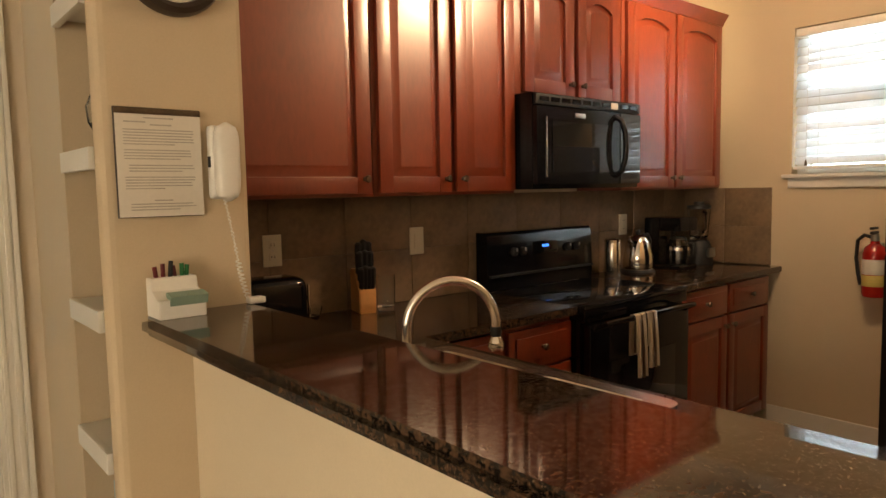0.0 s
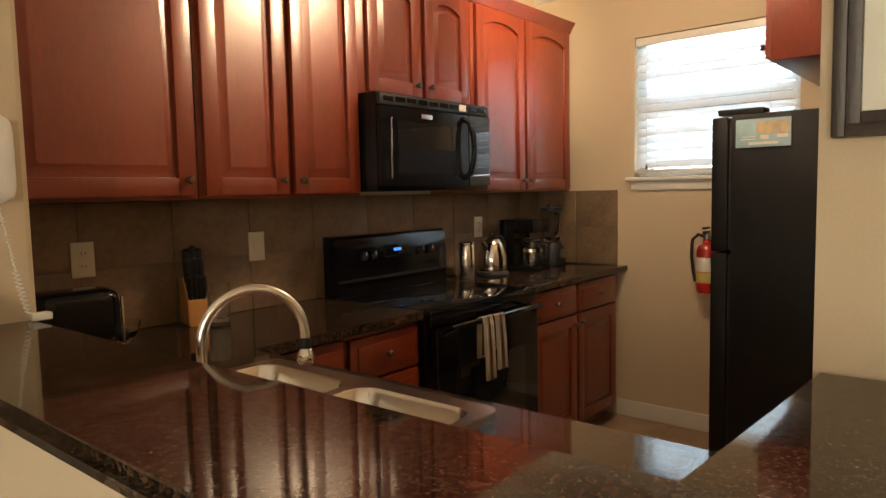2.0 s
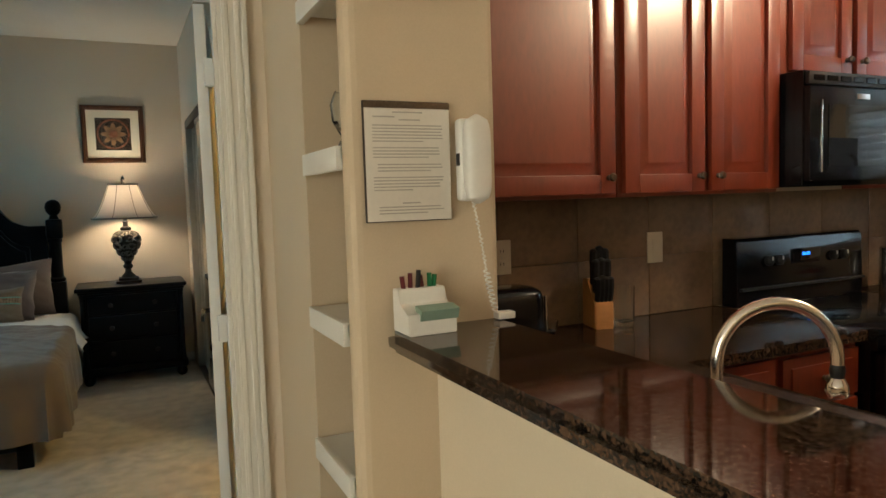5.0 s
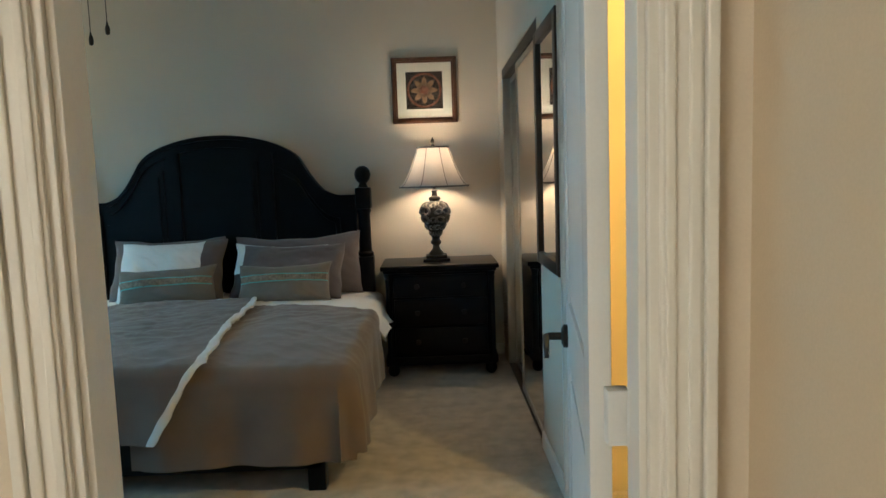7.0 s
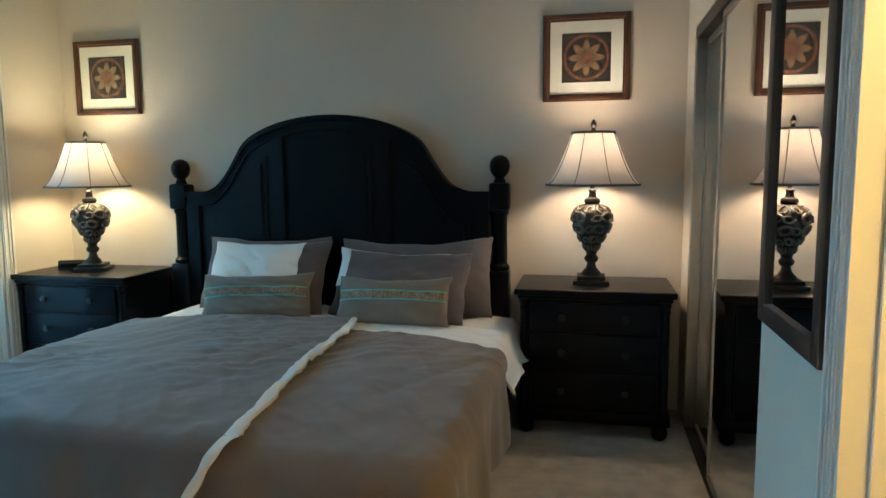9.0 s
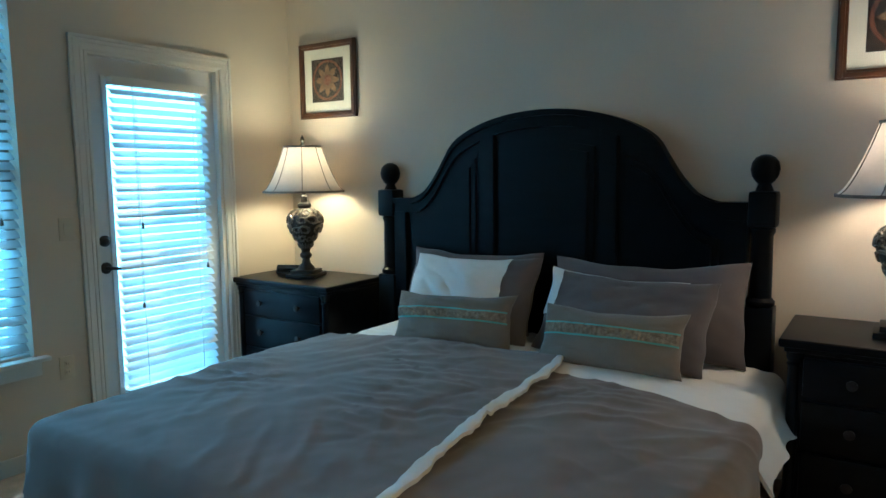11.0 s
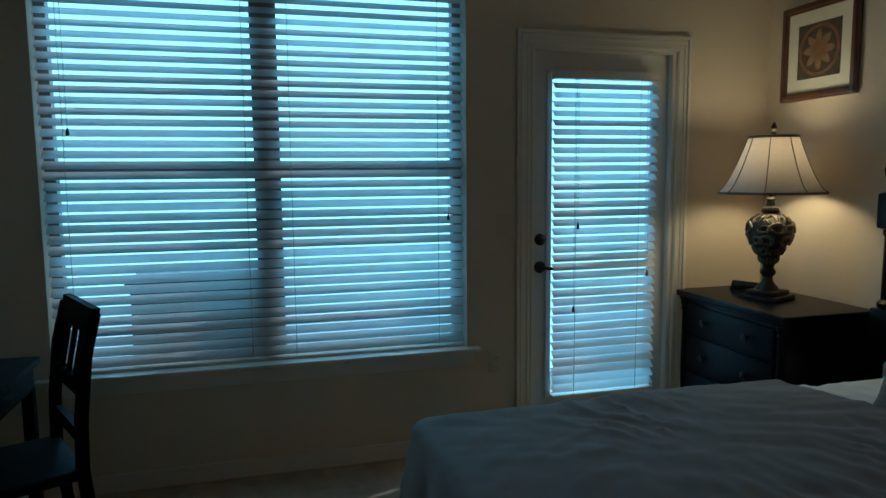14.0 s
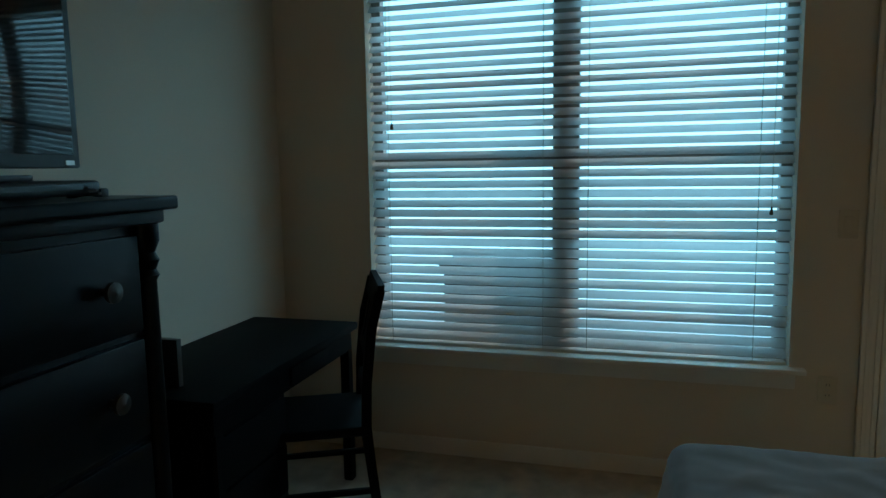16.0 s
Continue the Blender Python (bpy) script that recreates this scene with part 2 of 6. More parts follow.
M = {
    "wall": mat("tan_wall_paint", (0.60, 0.49, 0.34), 0.75, 0, 0.04, 1.2, 220, 0.06),
    "bedwall": mat("beige_wall_paint", (0.67, 0.59, 0.475), 0.75, 0, 0.04, 1.2, 220, 0.06),
    "halfwall": mat("cream_wall_paint", (0.72, 0.62, 0.46), 0.7, 0, 0.04, 1.5, 220, 0.06),
    # yellow lamp light put into the wall colour, on top of bathroom_bulb
    "yellow": mat("yellow_lit_bathroom_wall", (0.66, 0.54, 0.30), 0.7, 0, 0.04, 1.5, 220, 0.05),
    "ceiling": mat("ceiling_paint", (0.82, 0.80, 0.76), 0.85, 0, 0.03, 2, 120, 0.15),
    "trim": mat("white_trim_paint", (0.74, 0.72, 0.66), 0.38, 0, 0.03, 3, 150, 0.03),
    "door": mat("white_door_paint", (0.70, 0.70, 0.68), 0.34, 0, 0.03, 3, 150, 0.03),
    "carpet": mat("beige_carpet", (0.44, 0.37, 0.28), 0.95, 0, 0.24, 10, 210, 1.0, None, 0.1, 0, 0.3),
    "tile": mat("brown_floor_tile", (0.30, 0.20, 0.12), 0.35, 0, 0.2, 5, 60, 0.05),
    "grout": mat("grout", (0.22, 0.17, 0.12), 0.9, 0, 0.1, 20, 200, 0.2),
    "splashgrout": mat("tan_grout", (0.170, 0.115, 0.070), 0.9, 0, 0.15, 20, 200, 0.2),
    "splash": mat("tan_wall_tile", (0.195, 0.128, 0.075), 0.42, 0, 0.22, 6, 50, 0.06),
    "cherry": mat("cherry_wood", (0.185, 0.026, 0.006), 0.42, 0, 0.2, 1.4, 30, 0.015, (0.120, 0.016, 0.004), 0.35, 0.7, 0, (3, 3, 0.8)),
    "granite": granite(),
    "black": mat("black_enamel", (0.006, 0.006, 0.007), 0.11, 0, 0.15, 8, 160, 0.02, None, 0.3),
    "fridge": mat("textured_black_steel", (0.006, 0.0065, 0.008), 0.34, 0, 0.25, 9, 300, 0.55, None, 0.35),
    "blackglass": mat("black_glass", (0.012, 0.012, 0.013), 0.03, 0, 0.05, 5, 50, 0.0),
    "blackplastic": mat("black_plastic", (0.010, 0.010, 0.010), 0.46, 0, 0.2, 10, 200, 0.08),
    "steel": mat("brushed_steel", (0.84, 0.80, 0.74), 0.22, 1, 0.06, 6, 140, 0.02, None, 0.5, 0, 0, (1, 14, 1)),
    "chrome": mat("polished_chrome", (0.72, 0.69, 0.64), 0.10, 1, 0.03, 6, 90, 0.0),
    "pewter": mat("dark_pewter", (0.16, 0.13, 0.10), 0.35, 1, 0.2, 20, 150, 0.1),
    # silhouette put into the colour: frames stand dark against the daylight
    "winframe": mat("silhouetted_window_frame", (0.30, 0.28, 0.25), 0.45, 0, 0.1, 6, 120, 0.03),
    "bronze": mat("dark_bronze", (0.032, 0.027, 0.024), 0.40, 0.6, 0.25, 20, 150, 0.1),
    "white": mat("white_plastic", (0.78, 0.76, 0.70), 0.32, 0, 0.03, 8, 120, 0.02),
    "ivory": mat("ivory_plastic", (0.62, 0.55, 0.42), 0.40, 0, 0.03, 8, 120, 0.02),
    "paper": mat("printed_paper", (0.74, 0.70, 0.62), 0.7, 0, 0.04, 6, 90, 0.02),
    "ink": mat("grey_print", (0.44, 0.41, 0.36), 0.8, 0, 0.1, 20, 200, 0.0),
    "blind": thin("white_blind_slat", (0.80, 0.82, 0.82), 0.12, 0.45),
    "doorblind": thin("white_door_blind_slat", (0.86, 0.88, 0.88), 0.15, 0.45),
    "glass": clear("window_glass", (0.96, 0.99, 1.0)),
    "drinkglass": clear("drinking_glass", (0.95, 0.97, 0.97)),
    "mirror": mat("mirror_silver", (0.86, 0.86, 0.85), 0.015, 1, 0.005, 2, 20, 0.0),
    "alum": mat("brushed_aluminium", (0.56, 0.54, 0.50), 0.30, 1, 0.08, 8, 120, 0.02),
    "furniture": mat("black_stained_wood", (0.003, 0.004, 0.006), 0.30, 0, 0.3, 4, 60, 0.04, None, 0.14, 0.0, 0, (1, 1, 5)),
    "ebony": mat("dull_black_wood", (0.003, 0.003, 0.004), 0.55, 0, 0.3, 4, 60, 0.05, None, 0.07, 0.0, 0, (1, 1, 5)),
    "duvet": mat("taupe_grey_cotton", (0.158, 0.122, 0.103), 0.85, 0, 0.1, 5, 320, 0.35, None, 0.2, 0, 0.25),
    "sham": mat("dark_grey_cotton", (0.120, 0.102, 0.102), 0.85, 0, 0.1, 5, 320, 0.35, None, 0.2, 0, 0.25),
    "bolster": mat("taupe_woven_cotton", (0.185, 0.155, 0.125), 0.85, 0, 0.12, 5, 240, 0.5, None, 0.2, 0, 0.25),
    "linen": mat("white_cotton", (0.74, 0.72, 0.68), 0.85, 0, 0.04, 5, 300, 0.3, None, 0.2, 0, 0.2),
    "teal": mat("teal_ribbon", (0.16, 0.42, 0.37), 0.6, 0, 0.12, 9, 200, 0.3),
    "ruche": mat("ruched_ribbon", (0.27, 0.22, 0.16), 0.8, 0, 0.35, 60, 300, 0.6),
    "shade": thin("cream_lamp_shade", (0.62, 0.54, 0.47), 0.12, 0.8),
    "braid": mat("grey_braid", (0.16, 0.14, 0.12), 0.8, 0, 0.2, 40, 200, 0.2),
    # relief light put into the colours: pale raised leaves, dark urn behind
    "carvedleaf": mat("highlit_carved_resin", (0.17, 0.145, 0.115), 0.36, 0.45, 0.5, 30, 160, 0.5),
    "carved": mat("carved_resin", (0.040, 0.033, 0.026), 0.42, 0.3, 0.5, 18, 120, 0.5),
    "frame": mat("mahogany_frame", (0.10, 0.042, 0.020), 0.28, 0, 0.3, 6, 80, 0.05, None, 0.5, 0.3),
    "darkframe": mat("dark_walnut_frame", (0.030, 0.018, 0.012), 0.45, 0, 0.3, 6, 80, 0.05, None, 0.5, 0.3),
    "mount": mat("cream_mount", (0.76, 0.72, 0.62), 0.8, 0, 0.03, 8, 150, 0.05),
    "artdark": mat("dark_print", (0.030, 0.022, 0.018), 0.5, 0, 0.3, 9, 60, 0.0),
    "artgold": mat("gold_print", (0.24, 0.14, 0.07), 0.5, 0, 0.4, 30, 120, 0.0),
    "artred": mat("rust_print", (0.20, 0.075, 0.040), 0.5, 0, 0.4, 30, 120, 0.0),
    "knifewood": mat("light_beech", (0.56, 0.26, 0.075), 0.5, 0, 0.1, 4, 60, 0.05),
    "artsun": mat("sunset_print", (0.62, 0.50, 0.30), 0.4, 0, 0.3, 14, 60, 0.0, (0.40, 0.34, 0.26)),
    "red": mat("red_enamel", (0.42, 0.012, 0.010), 0.22, 0, 0.1, 6, 90, 0.0, None, 0.5, 0.3),
    "yellowlabel": mat("yellow_label", (0.62, 0.50, 0.14), 0.5, 0, 0.05, 8, 90, 0.0),
    "towel": mat("cream_terry", (0.66, 0.58, 0.46), 0.95, 0, 0.06, 8, 300, 0.8, None, 0.1, 0, 0.4),
    "stripe": mat("brown_stripe", (0.24, 0.17, 0.11), 0.95, 0, 0.1, 8, 300, 0.8),
    "cyanlabel": mat("pale_blue_magnet", (0.36, 0.53, 0.62), 0.35, 0, 0.1, 12, 80, 0.0),
    "mint": mat("mint_card", (0.24, 0.34, 0.27), 0.7, 0, 0.05, 8, 120, 0.0),
    "penred": mat("dark_red_plastic", (0.12, 0.015, 0.02), 0.3, 0, 0.1, 8, 120, 0.0),
    "pengreen": mat("green_plastic", (0.02, 0.16, 0.05), 0.3, 0, 0.1, 8, 120, 0.0),
    "clockled": glow("blue_display", (0.05, 0.22, 1.0), 2.2),
    "bulb": glow("warm_bulb_glass", (1.0, 0.70, 0.42), 9.0),
    "screen": mat("dark_screen", (0.010, 0.012, 0.016), 0.05, 0, 0.1, 3, 40, 0.0),
    "ground": mat("patio_concrete", (0.36, 0.34, 0.31), 0.9, 0, 0.15, 3, 60, 0.3),
}


# ---- mesh building ----
def add_box(bm, a, b, bevel=0.0, seg=2):
    (x0, y0, z0), (x1, y1, z1) = a, b
    v = [bm.verts.new((x, y, z)) for x in (x0, x1) for y in (y0, y1) for z in (z0, z1)]
    fs = [bm.faces.new([v[i] for i in q]) for q in ((0, 1, 3, 2), (4, 6, 7, 5), (0, 4, 5, 1), (2, 3, 7, 6), (0, 2, 6, 4), (1, 5, 7, 3))]
    if bevel:
        es = list({e for f in fs for e in f.edges})
        bmesh.ops.bevel(bm, geom=es, offset=bevel, segments=seg, affect="EDGES", clamp_overlap=True, profile=0.6)
    return bm


def box(a, b, bevel=0.0, seg=2):
    return add_box(bmesh.new(), a, b, bevel, seg)


def add_lathe(bm, profile, at=(0, 0, 0), seg=28, axis="z"):
    rings = []
    for r, h in profile:
        ring = []
        for k in range(seg):
            c, s = math.cos(2 * math.pi * k / seg) * r, math.sin(2 * math.pi * k / seg) * r
            p = {"z": (c, s, h), "y": (c, h, s), "x": (h, c, s)}[axis]
            ring.append(bm.verts.new(Vector(p) + Vector(at)))
        rings.append(ring)
    for p, q in zip(rings, rings[1:]):
        for k in range(seg):
            bm.faces.new((p[k], p[(k + 1) % seg], q[(k + 1) % seg], q[k]))
    shut = tuple(profile[0]) == tuple(profile[-1])
    if profile[0][0] > 1e-4 and not shut:
        bm.faces.new(list(reversed(rings[0])))
    if profile[-1][0] > 1e-4 and not shut:
        bm.faces.new(rings[-1])
    return bm


def lathe(profile, at=(0, 0, 0), seg=28, axis="z"):
    return add_lathe(bmesh.new(), profile, at, seg, axis)


def add_tube(bm, pts, r, seg=10):
    pts = [Vector(p) for p in pts]
    rings, up = [], None
    for i, p in enumerate(pts):
        d = (pts[min(i + 1, len(pts) - 1)] - pts[max(i - 1, 0)]).normalized()
        if up is None:
            up = d.orthogonal().normalized()
        up = (up - d * up.dot(d)).normalized()
        side = d.cross(up)
        rr = r[i] if isinstance(r, (list, tuple)) else r
        rings.append([bm.verts.new(p + (up * math.cos(2 * math.pi * k / seg) + side * math.sin(2 * math.pi * k / seg)) * rr) for k in range(seg)])
    for p, q in zip(rings, rings[1:]):
        for k in range(seg):
            bm.faces.new((p[k], p[(k + 1) % seg], q[(k + 1) % seg], q[k]))
    bm.faces.new(list(reversed(rings[0])))
    bm.faces.new(rings[-1])
    return bm


def tube(pts, r, seg=10):
    return add_tube(bmesh.new(), pts, r, seg)


def add_prism(bm, poly, d0, d1, axis="y", bevel=0.0):
    """A polygon of two coordinates pushed through along an axis."""
    def put(p, d):
        return {"y": (p[0], d, p[1]), "x": (d, p[0], p[1]), "z": (p[0], p[1], d)}[axis]
    a = [bm.verts.new(put(p, d0)) for p in poly]
    b = [bm.verts.new(put(p, d1)) for p in poly]
    fs = [bm.faces.new(a), bm.faces.new(list(reversed(b)))]
    n = len(poly)
    fs += [bm.faces.new((a[i], b[i], b[(i + 1) % n], a[(i + 1) % n])) for i in range(n)]
    if bevel:
        es = list({e for f in fs[:2] for e in f.edges})
        bmesh.ops.bevel(bm, geom=es, offset=bevel, segments=2, affect="EDGES", clamp_overlap=True)
    return bm


def prism(poly, d0, d1, axis="y", bevel=0.0):
    return add_prism(bmesh.new(), poly, d0, d1, axis, bevel)


def finish(name, bm, material, smooth=True):
    bmesh.ops.recalc_face_normals(bm, faces=bm.faces[:])
    me = bpy.data.meshes.new(name)
    bm.to_mesh(me)
    bm.free()
    me.materials.append(M[material])
    if smooth:
        for p in me.polygons:
            p.use_smooth = True
        me.set_sharp_from_angle(angle=radians(38))
    return me


def thing(name, label, category, at=(0, 0, 0), rz=0, group="", kind=""):
    ob = new(name)
    ob.matrix_world = pose(*at, 0, 0, rz)
    ob.empty_display_size = 0.05
    return tagged(ob, label, category, group, kind)


def part(name, bm, material, parent, label="", at=None):
    ob = new(name, finish(name, bm, material))
    ob.parent = parent
    if at is not None:
        ob.matrix_basis = at
    return tagged(ob, label) if label else ob


def structure(name, bm, material, label, category):
    return tagged(new(name, finish(name, bm, material, False)), label, category, "", "structure")


def share(name, me, parent, at):
    ob = new(name, me)
    ob.parent = parent
    ob.matrix_basis = at
    return ob


# ---- walls, floors, ceilings ----
CEIL, KCEIL = 2.78, 2.60


def wall_boxes(axis, p0, p1, a0, a1, top, holes=()):
    """A wall between p0 and p1 across axis, from a0 to a1, with holes (a, b, low, high)."""
    bm = bmesh.new()

    def put(u0, u1, z0, z1):
        if u1 - u0 > 1e-4 and z1 - z0 > 1e-4:
            add_box(bm, (p0, u0, z0) if axis == "x" else (u0, p0, z0), (p1, u1, z1) if axis == "x" else (u1, p1, z1))
    at = a0
    for u0, u1, z0, z1 in sorted(holes):
        put(at, u0, 0, top)
        put(u0, u1, 0, z0)
        put(u0, u1, z1, top)
        at = u1
    put(at, a1, 0, top)
    return bm


XW, YH, XR, YD0, YD1 = -3.15, 6.69, 0.835, 2.49, 2.59
# bedroom
structure("wall_west", wall_boxes("x", XW - 0.16, XW, YD0, YH + 0.14, CEIL, [(3.07, 4.95, 0.54, 2.42), (5.29, 6.11, 0.0, 2.045)]), "bedwall", "beige painted bedroom wall with window and patio door", "wall")
structure("wall_north", wall_boxes("y", YH, YH + 0.14, XW, XR + 0.7, CEIL), "bedwall", "beige painted bedroom wall behind the bed", "wall")
structure("wall_closet", wall_boxes("x", XR, XR + 0.11, YD1, YH, CEIL, [(3.36, 4.20, 0.0, 2.05), (4.86, 6.42, 0.0, 2.10)]), "bedwall", "beige painted wall with closet and bathroom openings", "wall")
structure("wall_door", wall_boxes("y", YD0, YD1, -3.31, 0.74, CEIL, [(-0.20, 0.618, 0.0, 2.05)]), "bedwall", "tan painted wall with the bedroom doorway", "wall")
structure("wall_closet_back", wall_boxes("x", XR + 0.68, XR + 0.76, 4.45, YH, CEIL), "bedwall", "plain wall at the back of the closet", "wall")
structure("wall_bathroom", wall_boxes("y", 4.35, 4.45, XR + 0.11, 2.3, CEIL), "yellow", "painted bathroom wall with yellow light in its colour", "wall")
structure("wall_bathroom_east", wall_boxes("x", 2.2, 2.3, 2.6, 4.35, CEIL), "yellow", "painted bathroom wall with yellow light in its colour", "wall")
structure("wall_bathroom_south", wall_boxes("y", 2.45, 2.6, XR + 0.11, 2.3, CEIL), "yellow", "painted bathroom wall with yellow light in its colour", "wall")
structure("ceiling_bedroom", box((-3.31, YD0, CEIL), (2.3, YH + 0.14, CEIL + 0.1)), "ceiling", "white painted bedroom ceiling", "ceiling")
structure("floor_bedroom", box((-3.31, YD0 - 0.02, -0.1), (2.3, YH + 0.14, 0.0)), "carpet", "beige cut-pile carpet", "carpet")
# hall block with the shelf niche
bm = wall_boxes("x", 0.74, 1.10, 2.03, YD0, KCEIL)
add_box(bm, (1.04, 1.725, 0), (1.10, 2.03, KCEIL))
structure("wall_niche", bm, "wall", "tan painted wall around a shelf niche", "wall")
bm = bmesh.new()
add_prism(bm, [(0.74, 1.690), (0.7433, 1.6775), (0.7525, 1.6683), (0.765, 1.665), (1.085, 1.665), (1.096, 1.669), (1.10, 1.680), (1.10, 1.725), (0.755, 1.725), (0.744, 1.721), (0.74, 1.710)], 0, KCEIL, "z")
structure("wall_phone", bm, "wall", "tan painted wall end with rounded corners", "wall")
# kitchen
structure("wall_range", wall_boxes("y", 2.25, 2.37, 1.10, 4.45, KCEIL), "wall", "tan painted kitchen wall behind the range", "wall")
structure("wall_kitchen_window", wall_boxes("x", 4.29, 4.45, -0.1, 2.25, KCEIL, [(0.72, 1.595, 1.44, 2.24)]), "wall", "tan painted kitchen wall with a window", "wall")
structure("wall_fridge", wall_boxes("y", 0.01, 0.13, 1.61, 4.29, KCEIL), "wall", "tan painted wall beside the fridge", "wall")
structure("wall_dining", wall_boxes("x", 1.61, 1.73, -3.4, 0.01, KCEIL), "wall", "tan painted wall with a framed picture", "wall")
structure("wall_living_south", wall_boxes("y", -3.52, -3.4, -3.31, 1.73, KCEIL), "wall", "plain tan painted living room wall", "wall")
structure("wall_living_west", wall_boxes("x", -3.31, -3.19, -3.4, YD0, KCEIL, [(-2.6, 0.4, 0.35, 2.25)]), "wall", "tan painted living room wall with an added window", "wall")
structure("ceiling_kitchen", box((-3.31, -3.52, KCEIL), (4.45, YD0, KCEIL + 0.1)), "ceiling", "white painted kitchen and living room ceiling", "ceiling")
structure("floor_living", box((-3.31, -3.52, -0.1), (1.03, YD0 - 0.02, 0.0)), "carpet", "beige cut-pile carpet", "carpet")
structure("floor_kitchen", box((1.03, -3.52, -0.1), (4.45, 2.37, -0.006)), "grout", "brown tiled kitchen floor", "floor")
structure("ground", box((-60, -60, -0.40), (60, 60, -0.16)), "ground", "grey concrete ground outside", "ground")
structure("wall_bar", box((0.93, 0.0, 0.0), (1.06, 1.664, 1.059)), "halfwall", "cream painted half wall under the breakfast bar", "wall")
structure("wall_bar_south", box((1.06, -0.12, 0.0), (1.609, 0.0, 1.059)), "halfwall", "cream painted half wall under the breakfast bar", "wall")


def casing_run(name, axis, face, out, a0, a1, top, w=0.075):
    """Moulded casing on three sides of an opening. face: the wall's plane; out: the way it stands proud."""
    bm = bmesh.new()

    def strip(u0, u1, z0, z1, depth):
        d0, d1 = sorted((face, face + out * depth))
        add_box(bm, (d0, u0, z0) if axis == "x" else (u0, d0, z0), (d1, u1, z1) if axis == "x" else (u1, d1, z1), 0.003)
    for side, s in ((a0, -1), (a1, 1)):
        for k0, k1, d in ((0, w, 0.011), (0.006, 0.020, 0.015), (w * 0.5, w * 0.72, 0.016), (w * 0.78, w, 0.021)):
            u = sorted((side + s * k0, side + s * k1))
            strip(u[0], u[1], 0.0, top + k0, d)
    for k0, k1, d in ((0, w, 0.011), (0.006, 0.020, 0.015), (w * 0.5, w * 0.72, 0.016), (w * 0.78, w, 0.021)):
        strip(a0 - k1, a1 + k1, top + k0, top + k1, d)
    return structure(name, bm, "trim", "white moulded door casing", "door casing")


def jamb(name, axis, p0, p1, a0, a1, top, t=0.018, material="trim"):
    bm = bmesh.new()
    for u0, u1, z0, z1 in ((a0, a0 + t, 0, top), (a1 - t, a1, 0, top), (a0 + t, a1 - t, top - t, top)):
        add_box(bm, (p0, u0, z0) if axis == "x" else (u0, p0, z0), (p1, u1, z1) if axis == "x" else (u1, p1, z1), 0.002)
    mid = (p0 + p1) / 2
    for u0, u1 in ((a0 + t, a0 + t + 0.012), (a1 - t - 0.012, a1 - t)):
        add_box(bm, (mid, u0, 0) if axis == "x" else (u0, mid - 0.045, 0), (mid + 0.03, u1, top - t) if axis == "x" else (u1, mid - 0.012, top - t), 0.002)
    return structure(name, bm, material, "white painted door jamb", "door jamb")


casing_run("trim_bedroom_door", "y", YD0, -1, -0.195, 0.613, 2.045)
casing_run("trim_bedroom_door_inside", "y", YD1, 1, -0.195, 0.613, 2.045)
jamb("door_frame_bedroom", "y", YD0 - 0.004, YD1 + 0.004, -0.199, 0.617, 2.049)
casing_run("trim_bathroom_door", "x", XR, -1, 3.365, 4.195, 2.045, 0.055)
jamb("door_frame_bathroom", "x", XR - 0.004, XR + 0.114, 3.361, 4.199, 2.049)
casing_run("trim_patio_door", "x", XW, 1, 5.285, 6.115, 2.040)
jamb("door_frame_patio", "x", XW - 0.155, XW + 0.004, 5.292, 6.108, 2.043)


def baseboard(name, axis, face, out, a0, a1, h=0.085):
    d0, d1 = sorted((face, face + out * 0.014))
    bm = box((d0, a0, 0) if axis == "x" else (a0, d0, 0), (d1, a1, h) if axis == "x" else (a1, d1, h), 0.006)
    return structure(name, bm, "trim", "white painted baseboard", "baseboard")


baseboard("baseboard_west", "x", XW, 1, YD1, 5.205)
baseboard("baseboard_north", "y", YH, -1, XW + 0.015, XR)
baseboard("baseboard_closet", "x", XR, -1, 4.27, 4.855)
baseboard("baseboard_south", "y", YD1, 1, XW + 0.015, -0.28)
baseboard("baseboard_kitchen", "x", 4.29, -1, 0.14, 1.70, 0.10)
baseboard("baseboard_hall", "x", 0.74, -1, 2.03, YD0 - 0.03, 0.085)
# ceiling line in the kitchen
bm = bmesh.new()
add_prism(bm, [(4.29, KCEIL), (4.29, KCEIL - 0.055), (4.275, KCEIL - 0.05), (4.235, KCEIL - 0.012), (4.235, KCEIL)], 0.13, 2.25, "y")
structure("trim_crown", bm, "trim", "white crown moulding at the ceiling", "crown moulding")


